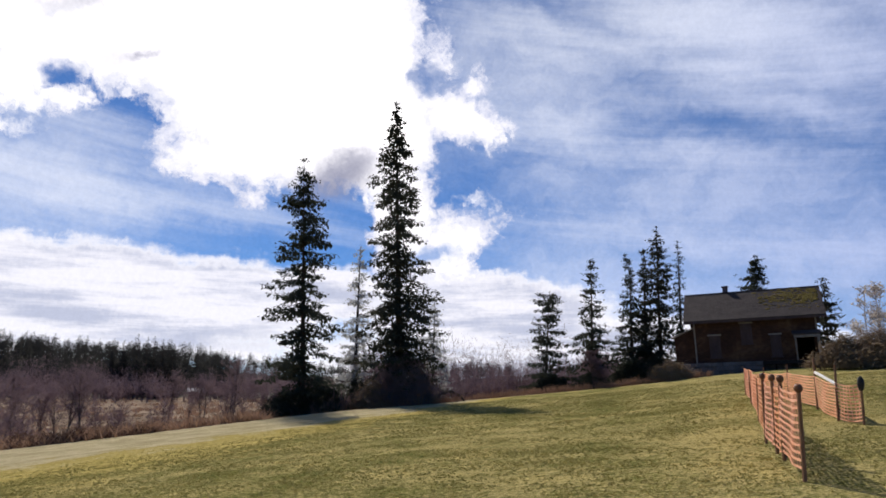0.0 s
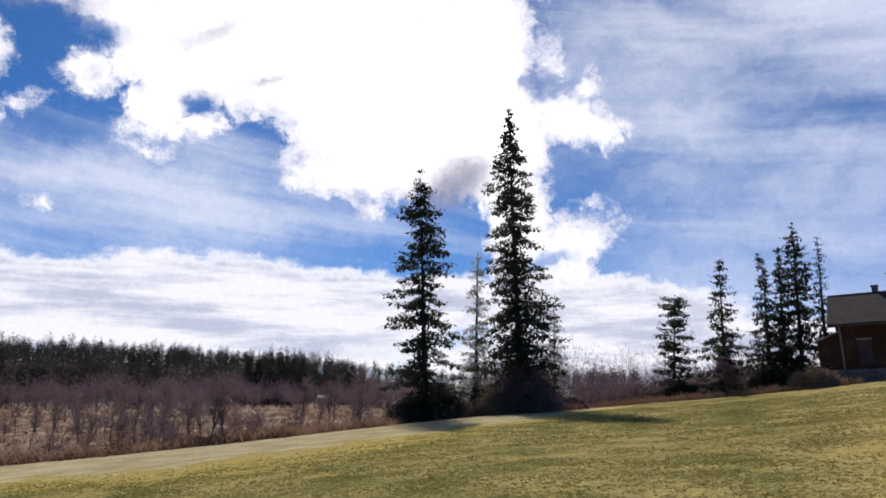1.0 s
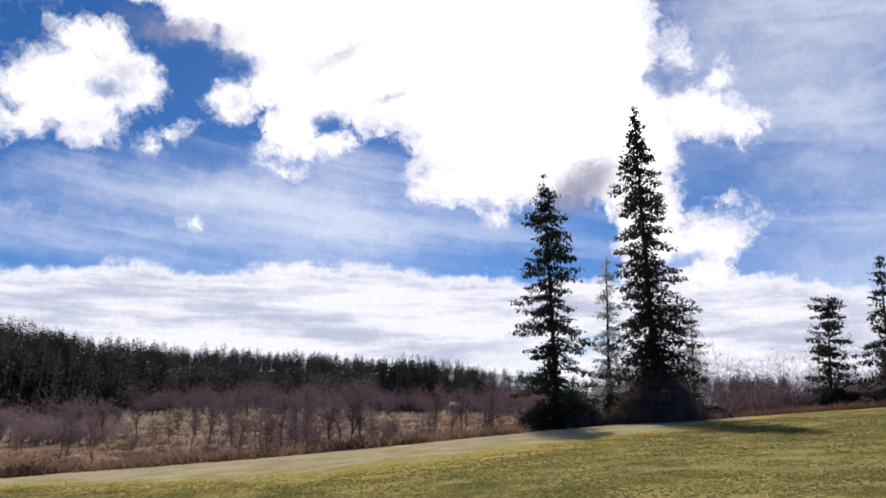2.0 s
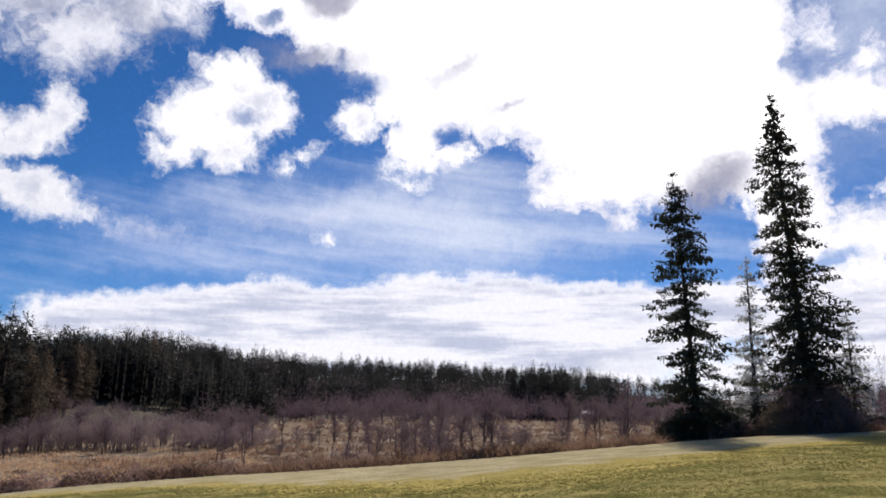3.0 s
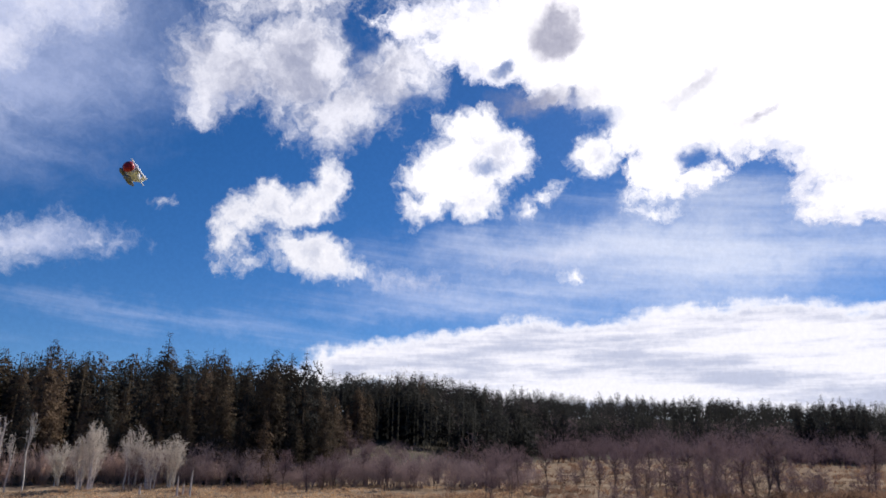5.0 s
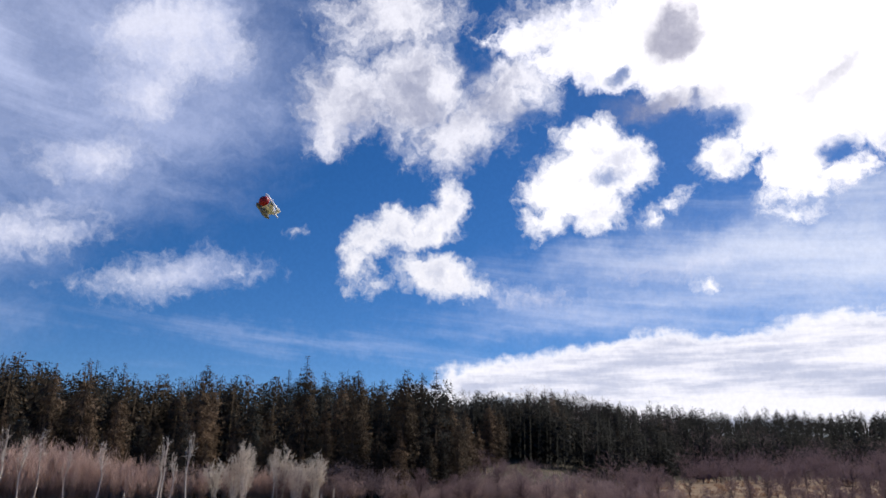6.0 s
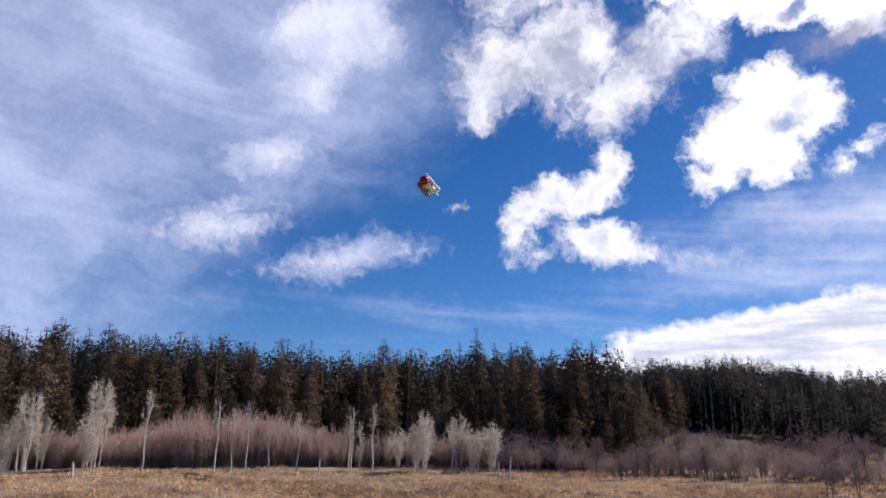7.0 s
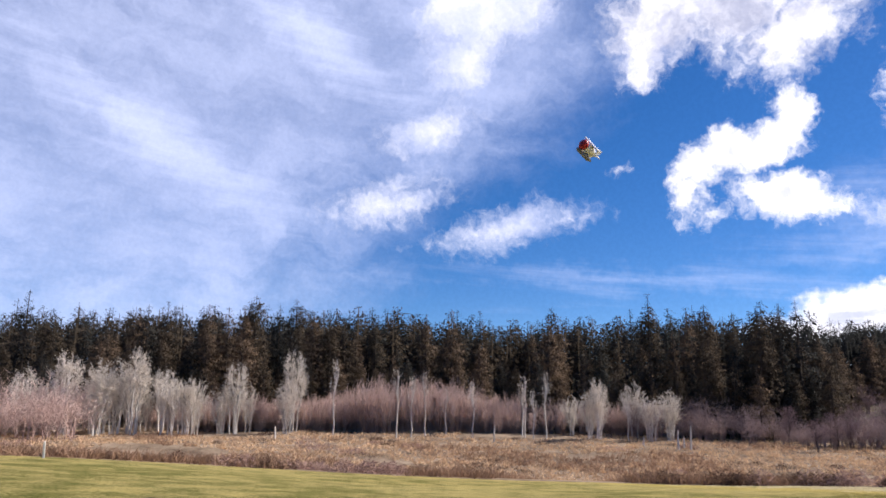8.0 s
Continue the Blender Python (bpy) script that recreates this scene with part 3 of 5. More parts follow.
# ---- trees ----
def conifer(name, height, widths, seed, label, needles=None, whorls=1.9, clump=0.33, droop=0.34, gaps=0.25, thick=11, steep=0.0,
            bare=0.06, lean=(0, 0), girth=None, group="", category="fir tree", trunk_mat=None, top_bend=(0, 0)):
    """A fir: tapered trunk and whorls of boughs, each a string of ragged needle clumps with air between.
    widths: crown radius from foot to top; whorls: per metre; steep: how far the boughs hang below level."""
    rng = random.Random(seed)
    tree = new(name)
    girth = girth or height * 0.016
    levels = 9

    def axis(s):
        return Vector((lean[0] * s + top_bend[0] * max(0, s - 0.85) * 6, lean[1] * s + top_bend[1] * max(0, s - 0.85) * 6, height * s))

    wood, crown = Soup(), Soup()
    ss = [i / levels for i in range(levels + 1)]
    wood.tube([axis(s) - Vector((0, 0, 0.4 if s == 0 else 0)) for s in ss], [girth * (1.25 if s == 0 else 1) * (1 - 0.94 * s) for s in ss], 7)
    xs = [i / (len(widths) - 1) for i in range(len(widths))]

    def tuft(p, out, size, many):
        """Needle sprays about p: a flat fan forward, and some that hang."""
        cross = Vector((-out.y, out.x, 0))
        for k in range(many):
            q = p + out * rng.gauss(0, size * 0.55) + cross * rng.gauss(0, size * 0.55) + Vector((0, 0, rng.gauss(0, size * 0.22)))
            long = size * rng.uniform(0.55, 1.25)
            if rng.random() < 0.45:
                way = out * rng.uniform(-0.1, 0.5) + cross * rng.gauss(0, 0.4) + Vector((0, 0, -1))
            else:
                way = out * rng.uniform(0.3, 1.0) + cross * rng.gauss(0, 0.7) + Vector((0, 0, rng.uniform(-0.6, 0.35)))
            crown.spray(q, q + way.normalized() * long, long * rng.uniform(0.20, 0.36), long * 0.15, rng)

    s = bare
    turn = rng.uniform(0, 6.28)
    while s < 0.985:
        wide = float(np.interp(s, xs, widths))
        boughs = 5 if wide > 1.2 else 4 if wide > 0.5 else 3
        for b in range(boughs):
            turn += 6.283 / boughs + rng.gauss(0, 0.35)
            out = Vector((math.cos(turn), math.sin(turn), 0))
            uneven = 1 + 0.35 * noise.noise((out.x * 1.6 + seed, out.y * 1.6, s * height * 0.7))
            reach = wide * uneven * rng.uniform(0.72, 1.12)
            if rng.random() < gaps:
                reach *= rng.uniform(0.25, 0.6)
            reach = max(reach, 0.2)
            root = axis(min(1.0, s + rng.uniform(-0.7, 0.7) / height))
            level = 0.30 * s - 0.05 - steep * rng.uniform(0.5, 1.4) * (1 - 0.5 * s) + rng.gauss(0, 0.12)
            fall = droop * rng.uniform(0.6, 1.4)

            def along(q):
                return root + out * (reach * q) + Vector((0, 0, reach * (level * q - fall * q * q + fall * 0.75 * q ** 4)))

            if reach > 0.6:
                wood.tube([along(q) for q in (0, 0.3, 0.6, 0.95)], [girth * (1 - 0.9 * s) * 0.20 + 0.012, 0.028, 0.018, 0.008], 3)
            steps = max(2, int(reach / (clump * 1.15)))
            cross = Vector((-out.y, out.x, 0))
            for k in range(steps):
                q = (k + rng.uniform(0.3, 1.0)) / steps
                if q * reach < 0.35 and wide > 1.0 and rng.random() < 0.4:
                    continue
                fan = reach * 0.20 * math.sin(min(1.0, q * 1.15) * 2.6)
                for side in ((0,) if fan < clump * 0.5 else (rng.uniform(-1.2, -0.4), rng.uniform(0.4, 1.2))):
                    size = clump * rng.uniform(0.7, 1.2) * (1.0 if wide > 0.9 else 0.45 + wide * 0.6)
                    tuft(along(min(q, 1.0)) + cross * (side * fan) - Vector((0, 0, abs(side) * fan * 0.3)), (out + cross * side * 0.4).normalized(), size, int(thick * rng.uniform(0.6, 1.3)))
        s += rng.uniform(0.75, 1.25) / (whorls * height) * (1.0 if s < 0.8 else 0.7)
    tuft(axis(0.99), Vector((1, 0, 0)), 0.16, 8)
    wood.make("trunk", trunk_mat or BARK, tree)
    crown.make("crown", needles or NEEDLES, tree)
    return tagged(tree, label, category, group)


def bare_tree(name, height, seed, label, bark, twig, spread=0.32, stems=1, depth=4, group="", category="bare tree", lean=0.06, fine=3, girth=None, thin=1.0, twig_size=0.02, rise=0.5, clear=0.22):
    """A leafless tree: stems that fork into limbs and ever finer twigs."""
    rng = random.Random(seed)
    tree = new(name)
    wood, twigs = Soup(), Soup()

    def grow(base, way, length, radius, level):
        points = [base]
        for k in range(3):
            way = (way + Vector((rng.gauss(0, 0.09), rng.gauss(0, 0.09), rng.gauss(0.05, 0.05)))).normalized()
            points.append(points[-1] + way * length / 3)
        if level <= 1:
            wood.tube(points, [radius, radius * 0.8, radius * 0.58, radius * 0.3], 5 if level == 0 else 3)
        elif level == 2:
            wood.tube([points[0], points[2], points[3]], [radius, radius * 0.7, radius * 0.4], 3)
        elif level == 3:
            twigs.sliver(points[0], points[3], max(radius, twig_size), rng)
        else:
            twigs.blade(points[0], points[3], max(radius, twig_size), rng)
        if level >= depth:
            return
        many = (14 if level == 0 else 5 if level == 1 else fine)
        for k in range(many):
            q = rng.uniform(clear, 1.0) if level == 0 else rng.uniform(0.2, 1.0)
            i = min(int(q * 3), 2)
            at = points[i].lerp(points[i + 1], q * 3 - i)
            turn = rng.uniform(0, 2 * math.pi)
            side = Vector((math.cos(turn), math.sin(turn), 0))
            new_way = (way * rng.uniform(0.6, 1.4) * rise + side * rng.uniform(0.6, 1.2) * spread * 2 + Vector((0, 0, 0.15))).normalized()
            size = (0.27 * (1.15 - q) + 0.06) if level == 0 else rng.uniform(0.42, 0.62)
            grow(at, new_way, length * size * rng.uniform(0.8, 1.2), radius * (0.40 if level < 2 else 0.5), level + 1)

    for k in range(stems):
        turn = rng.uniform(0, 6.28)
        start = Vector((rng.gauss(0, 0.35), rng.gauss(0, 0.35), -0.3)) if stems > 1 else Vector((0, 0, -0.3))
        grow(start, Vector((math.cos(turn) * lean, math.sin(turn) * lean, 1)).normalized(), height * rng.uniform(0.70, 1.0), (girth or height * 0.011) * thin, 0)
    wood.make("trunk", bark, tree)
    twigs.make("crown", twig, tree)
    return tagged(tree, label, category, group)


def stand(ob, az, d, turn=0.0, sink=0.0):
    x, y = spot(az, d)
    ob.location = (x, y, ground_z(x, y) - sink)
    ob.rotation_euler = (0, 0, turn)
    return ob


def stand_copy(ob, az, d, turn, scale, tall=1.0):
    x, y = spot(az, d)
    return copy_thing(ob, Matrix.Translation((x, y, ground_z(x, y) - 0.15)) @ Matrix.Rotation(turn, 4, "Z") @ Matrix.Diagonal((scale, scale, scale * tall, 1)))


# the two tall firs and their neighbours at the lawn's edge
stand(conifer("fir_tree", 28.1, [2.6, 3.1, 4.1, 4.0, 2.9, 2.4, 2.1, 2.3, 1.8, 1.0, 0.12], 11, "tall dark fir with ragged hanging boughs on the lawn's edge",
              whorls=1.95, clump=0.35, droop=0.5, gaps=0.3, steep=0.65, bare=0.14, girth=0.34, lean=(-1.2, 0), thick=12), -3.3, 60.5)
stand(conifer("fir_tree", 22.3, [3.3, 3.6, 3.6, 3.4, 3.1, 2.8, 2.6, 2.3, 1.9, 1.15, 0.2], 12, "dark fir with dense short boughs on the lawn's edge",
              whorls=1.85, clump=0.33, droop=0.38, gaps=0.32, steep=0.32, bare=0.06, girth=0.27, lean=(-1.2, 0), thick=11), -11.0, 58.5)
# two thin firs, pale because the sky's backlight is put into their needle colour
stand(conifer("fir_tree", 19.0, [2.2, 2.3, 2.4, 2.2, 2.0, 1.7, 1.4, 0.9, 0.2], 13, "thin fir with sparse crown, sky glow painted into its needles, between two dark firs", needles=SKYLIT_NEEDLES,
              whorls=1.5, clump=0.34, thick=8, gaps=0.25, steep=0.15), -7.0, 76)
stand(conifer("fir_tree", 11.5, [2.2, 2.4, 2.0, 1.6, 1.0, 0.3], 14, "thin fir with sky glow painted into its needles, behind a tall dark fir", needles=SKYLIT_NEEDLES, whorls=1.5, clump=0.34, thick=8, gaps=0.25, steep=0.15), -0.6, 74)
# smaller firs toward the house
stand(conifer("fir_tree", 10.6, [2.0, 3.2, 2.2, 1.7, 1.7, 1.6, 1.0], 15, "short dark fir with a blunt broken top", clump=0.31, gaps=0.28, steep=0.05, thick=11, lean=(0.5, 0)), 8.6, 72)
stand(conifer("fir_tree", 13.3, [2.0, 3.2, 2.1, 2.7, 1.7, 1.4, 1.2, 0.8, 0.1], 16, "dark fir with uneven boughs behind a bare bush", clump=0.31, gaps=0.32, steep=0.2, thick=11), 12.4, 72)
stand(conifer("fir_tree", 17.4, [2.4, 2.7, 2.4, 2.1, 1.9, 1.6, 1.1, 0.1], 17, "dark fir in a close row beside the house", whorls=2.0, gaps=0.25, steep=0.15, thick=10), 17.7, 79)
stand(conifer("fir_tree", 14.8, [1.7, 1.8, 1.6, 1.3, 1.0, 0.7, 0.1], 18, "slender dark fir in a close row beside the house", whorls=2.0, gaps=0.3, steep=0.2, thick=12), 16.6, 78)
stand(conifer("fir_tree", 14.2, [2.0, 2.5, 2.2, 1.7, 1.1, 0.6, 0.2], 19, "dark fir with a bent tip in a close row", whorls=2.0, gaps=0.3, steep=0.25, thick=12, top_bend=(-0.5, 0)), 15.5, 77)
stand(conifer("fir_tree", 15.0, [0.9, 1.0, 1.0, 0.9, 0.7, 0.5, 0.1], 20, "thin fir with short boughs beside the house", whorls=1.8, clump=0.28, thick=9, gaps=0.35), 19.3, 78)
stand(conifer("fir_tree", 17.8, [4.2, 4.0, 3.6, 3.1, 2.4, 1.4, 0.2], 21, "broad fir rising behind the house roof", clump=0.5, gaps=0.15, thick=13), 24.9, 112)
stand(conifer("fir_tree", 9.2, [2.3, 2.2, 1.9, 1.6, 1.2, 0.8, 0.2], 22, "dark fir behind the end of the house", clump=0.36, gaps=0.1), 29.4, 78)

# bare trees
stand(bare_tree("fruit_tree", 8.2, 31, "grey bare fruit tree beside the house", PALE_BARK, PALE_TWIGS, spread=0.5, stems=3, depth=4, fine=5), 32.3, 74)
stand(bare_tree("fruit_tree", 5.5, 32, "grey bare fruit tree beyond the brambles", PALE_BARK, PALE_TWIGS, spread=0.6, stems=2, depth=4, fine=4), 36.5, 72)
stand(bare_tree("bush_tree", 4.6, 33, "rounded bare brown bush tree on the lawn's edge", DARK_BARK, TWIGS, spread=0.55, stems=3, depth=4, fine=6, twig_size=0.022, category="bush"), 12.8, 64)

def haze_tree(name, height, seed, label, bark, twig, low=0.4, radius=2.2, stems=1, limbs=15, twigs=420, reach=1.0, width=0.012,
              group="", category="bare tree", girth=0.09, lean=0.08, upward=0.5, peak=1.0):
    """A leafless tree with clear slender stems under a rounded haze of fine twigs."""
    rng = random.Random(seed)
    tree = new(name)
    wood, fine = Soup(), Soup()
    mid = Vector((0, 0, height * (low + 1) / 2))
    half = height * (1 - low) / 2
    ways = []
    for k in range(stems):
        turn = k * 2.4 + rng.uniform(-0.6, 0.6)
        away = Vector((math.cos(turn), math.sin(turn), 0))
        tall = height * (0.93 if k == 0 else rng.uniform(0.62, 0.92)) * peak
        foot = away * (0.0 if stems == 1 else rng.uniform(0.2, 0.9)) + Vector((0, 0, -0.4))
        tilt = away * (tall * lean * rng.uniform(0.3, 1.5))
        stem = [foot + tilt * (q * q) + Vector((rng.gauss(0, 0.10), rng.gauss(0, 0.10), tall * q)) for q in (0, 0.18, 0.36, 0.54, 0.72, 0.86, 1.0)]
        g = girth * rng.uniform(0.7, 1.15)
        wood.tube(stem, [g * r for r in (1.2, 0.95, 0.85, 0.7, 0.5, 0.32, 0.12)], 5)
        ways.append((stem[3:], 1.0))
        for j in range(limbs // stems + 1):
            s = rng.uniform(low * 0.85, 0.92)
            i = min(int(s * 6), 5)
            root = stem[i].lerp(stem[i + 1], s * 6 - i)
            t = rng.uniform(0, 6.28)
            e = rng.uniform(-0.25, 1.0)
            ring = math.sqrt(max(0.05, 1 - e * e)) * rng.uniform(0.65, 1.0)
            end = mid + Vector((math.cos(t) * radius * ring, math.sin(t) * radius * ring, half * e * 0.92))
            if end.z < root.z + 0.25:
                end.z = root.z + rng.uniform(0.25, 0.9)
            bend = root.lerp(end, 0.5) + Vector((rng.gauss(0, 0.15), rng.gauss(0, 0.15), -0.06 * (end - root).length))
            limb = [root, bend, end]
            wood.tube(limb, [g * 0.36, g * 0.22, g * 0.07], 3)
            ways.append((limb, 1.0))
    for k in range(twigs):
        line, _ = rng.choice(ways)
        q = rng.uniform(0.15, 1.0) * (len(line) - 1)
        i = min(int(q), len(line) - 2)
        p = line[i].lerp(line[i + 1], q - i)
        out = (p - mid).normalized() * 0.6 + Vector((rng.gauss(0, 0.7), rng.gauss(0, 0.7), rng.gauss(upward, 0.5)))
        tip = p + out.normalized() * (reach * rng.uniform(0.4, 1.2))
        fine.blade(p, tip, width, rng)
        for j in range(3):
            b = p.lerp(tip, rng.uniform(0.2, 0.9))
            off = Vector((rng.gauss(0, 1), rng.gauss(0, 1), rng.gauss(upward, 0.7))).normalized() * (reach * rng.uniform(0.25, 0.6))
            fine.blade(b, b + off, width * 0.7, rng)
    wood.make("trunk", bark, tree)
    fine.make("crown", twig, tree)
    return tagged(tree, label, category, group)


MARSH_KINDS = [
    haze_tree("marsh_tree", 7.8, 41, "slim bare alder standing in the marsh", DARK_BARK, TWIGS, 0.42, 2.0, 1, 18, 420, 1.0, group="bare marsh trees", girth=0.10),
    haze_tree("marsh_tree", 6.8, 42, "bare alder with forked stem in the marsh", DARK_BARK, TWIGS, 0.38, 2.3, 2, 20, 440, 0.95, group="bare marsh trees", girth=0.09),
    haze_tree("marsh_tree", 8.6, 43, "tall bare alder with fine purple twigs", DARK_BARK, TWIGS, 0.45, 2.2, 1, 20, 460, 1.05, group="bare marsh trees", girth=0.11),
    haze_tree("marsh_tree", 5.6, 44, "small spreading bare willow in the marsh", DARK_BARK, TWIGS, 0.25, 2.5, 3, 20, 440, 0.9, group="bare marsh trees", girth=0.07),
]
ALDER_KINDS = [
    haze_tree("alder_tree", 13.5, 51, "pale grey bare alder at the forest edge", PALE_BARK, PALE_TWIGS, 0.16, 2.7, 5, 50, 900, 1.1, 0.022, "pale alders", girth=0.15, lean=0.16, upward=0.55, peak=0.95),
    haze_tree("alder_tree", 12.0, 52, "pale bare alder with several upright stems", PALE_BARK, PALE_TWIGS, 0.12, 3.1, 6, 54, 950, 1.1, 0.022, "pale alders", girth=0.13, lean=0.20, upward=0.5, peak=0.95),
    haze_tree("alder_tree", 14.5, 53, "tall pale bare alder at the forest edge", PALE_BARK, PALE_TWIGS, 0.22, 2.3, 4, 46, 800, 1.1, 0.022, "pale alders", girth=0.17, lean=0.12, upward=0.55, peak=0.97),
    haze_tree("alder_tree", 10.0, 55, "shorter crooked pale alder before the forest", PALE_BARK, PALE_TWIGS, 0.18, 2.5, 4, 36, 560, 1.0, 0.022, "pale alders", girth=0.12, lean=0.18, upward=0.6, peak=0.92),
]
SNAG = haze_tree("snag", 11.5, 54, "dead pale snag with broken limbs", PALE_BARK, PALE_TWIGS, 0.45, 0.9, 1, 12, 30, 0.8, 0.022, "dead snags", "dead tree", girth=0.13, lean=0.06)


def fir_crown(crown, rng, height, widths, whorls, clump, thick, bare, steep, full=8):
    """Close whorls of sagging boughs, ragged at the rim and spiky at the tip."""
    xs = [i / (len(widths) - 1) for i in range(len(widths))]
    s = bare
    turn = rng.uniform(0, 6.28)
    twist = rng.uniform(0, 99)
    while s < 0.99:
        wide = float(np.interp(s, xs, widths))
        boughs = full if wide > 2.2 else full * 3 // 4 if wide > 0.9 else max(3, full // 2)
        for b in range(boughs):
            turn += 6.283 / boughs + rng.gauss(0, 0.3)
            out = Vector((math.cos(turn), math.sin(turn), 0))
            cross = Vector((-out.y, out.x, 0))
            reach = max(0.25, wide * (1 + 0.5 * noise.noise((out.x + twist, out.y, s * height * 0.3))) * rng.uniform(0.65, 1.15))
            root = Vector((0, 0, height * s + rng.uniform(-0.8, 0.8) * min(1.0, (1 - s) * 5)))
            fall = steep * rng.uniform(0.5, 1.5)
            for q in ((0.45, 0.72, 0.95) if reach > 1.0 else (0.7,)):
                p = root + out * (reach * q) + Vector((0, 0, reach * (0.25 * s * q - fall * q)))
                size = clump * min(1.0, 0.40 + reach / 3.4) * rng.uniform(0.7, 1.3)
                facing = (out * 0.75 + cross * rng.gauss(0, 0.4) + Vector((0, 0, rng.gauss(0.45, 0.3)))).normalized()
                for k in range(thick):
                    at = p + cross * rng.gauss(0, size * 0.75 * (0.4 + q * 0.6)) + out * rng.gauss(0, size * 0.45) + Vector((0, 0, rng.gauss(0, size * 0.4)))
                    way = out * rng.uniform(0.0, 0.9) + cross * rng.gauss(0, 0.6) + Vector((0, 0, -rng.uniform(-0.1, 0.9)))
                    long = size * rng.uniform(0.5, 1.2)
                    crown.spray(at, at + way.normalized() * long, long * rng.uniform(0.18, 0.32), long * 0.10, rng, facing)
        s += rng.uniform(0.8, 1.2) / (whorls * height) * (1.0 if s < 0.75 else 0.75)


def forest_conifer(height, widths, seed, label, whorls=1.4, clump=0.58, thick=6, bare=0.10, mat=FOREST, steep=0.35):
    """A forest-edge fir."""
    rng = random.Random(seed)
    tree = new("forest_fir")
    wood, crown = Soup(), Soup()
    wood.tube([Vector((0, 0, z)) for z in (-0.4, height * 0.5, height * 0.99)], [height * 0.016, height * 0.009, 0.03], 6)
    fir_crown(crown, rng, height, widths, whorls, clump, thick, bare, steep)
    wood.make("trunk", BARK, tree)
    crown.make("crown", mat, tree)
    return tagged(tree, label, "fir tree", "forest firs")


FOREST_KINDS = [
    forest_conifer(24.0, [3.4, 3.9, 3.7, 3.3, 2.6, 1.5, 0.12], 61, "dark fir in the forest edge"),
    forest_conifer(26.0, [3.0, 3.5, 3.5, 3.1, 2.4, 1.3, 0.10], 62, "tall dark fir in the forest edge"),
    forest_conifer(21.0, [3.8, 4.2, 4.0, 3.5, 2.7, 1.5, 0.15], 63, "broad cedar with brownish hanging boughs", steep=0.5),
    forest_conifer(23.0, [2.6, 3.1, 3.3, 2.8, 2.0, 1.0, 0.10], 64, "narrow fir with a thin top in the forest edge"),
    forest_conifer(17.0, [2.8, 3.0, 2.7, 2.2, 1.6, 0.9, 0.10], 65, "younger fir at the front of the forest", clump=0.55),
    forest_conifer(25.0, [2.6, 2.9, 3.1, 3.0, 2.6, 1.9, 0.40], 68, "fir with a blunt bushy top"),
]
DARK_KINDS = [
    forest_conifer(22.0, [3.0, 3.5, 3.5, 3.1, 2.4, 1.4, 0.12], 66, "blackish-green fir among brown ones", mat=FAR_NEEDLES),
    forest_conifer(24.0, [2.6, 3.0, 3.2, 2.7, 1.9, 1.0, 0.10], 67, "tall narrow blackish-green fir", mat=FAR_NEEDLES),
]
for first, kinds in ((-21, MARSH_KINDS), (-119, ALDER_KINDS), (-84, [SNAG])):
    for i, ob in enumerate(kinds):
        stand(ob, first + i * 2.3, 92 if kinds is MARSH_KINDS else 122)
for i, ob in enumerate(FOREST_KINDS + DARK_KINDS):
    stand(ob, -66 - i * 8, 141 + i)
MIXED = FOREST_KINDS + DARK_KINDS

rng = random.Random(7)
# alders along the lawn's lower edge and out in the marsh
for az, d, k, s in ((-16.2, 56, 1, 0.62), (-17.0, 58, 0, 0.55), (-27.0, 55, 0, 0.80), (-27.8, 56, 2, 0.62), (-24.6, 60, 1, 0.62), (-23.2, 62, 3, 0.7),
                    (-21.6, 60, 0, 0.62), (-30.6, 60, 3, 0.9), (-32.4, 63, 1, 0.8), (-34.0, 66, 2, 0.7), (-36.4, 70, 0, 0.8), (-38.5, 74, 3, 0.9),
                    (-33.2, 76, 2, 0.9), (-32.0, 84, 0, 0.95), (-30.8, 78, 1, 1.0), (-29.6, 72, 2, 0.8), (-34.6, 88, 1, 1.0), (-31.4, 94, 2, 1.0), (-28.6, 86, 0, 0.9)):
    stand_copy(MARSH_KINDS[k], az, d, rng.uniform(0, 6.28), s)
for i in range(46):
    az = rng.uniform(-66, -13)
    if az > -23 and rng.random() < 0.65:
        continue
    d = rng.uniform(84, 150) if az > -50 else rng.uniform(118, 136)
    stand_copy(rng.choice(MARSH_KINDS), az, d, rng.uniform(0, 6.28), rng.uniform(0.5, 0.95))
# pale alders and snags before the forest
for az in (-121.8, -120.4, -117.2, -116.4, -115.5, -114.7, -113.8, -112.8, -111.8, -111.1, -110.4, -108.0, -107.0, -106.1, -103.5, -102.8, -80.0, -79.0, -78.3, -75.2, -74.2, -73.0):
    stand_copy(rng.choice(ALDER_KINDS), az + rng.uniform(-0.3, 0.3), rng.uniform(120, 128), rng.uniform(0, 6.28), rng.uniform(0.72, 1.02), rng.uniform(0.75, 1.15))
for az in (-99.5, -94.4, -93.2, -92.1, -90.4, -88.2, -84.2, -83.3, -82.3, -75.9):
    stand_copy(SNAG, az, rng.uniform(117, 123), rng.uniform(0, 6.28), rng.uniform(0.8, 1.15), rng.uniform(0.8, 1.1))
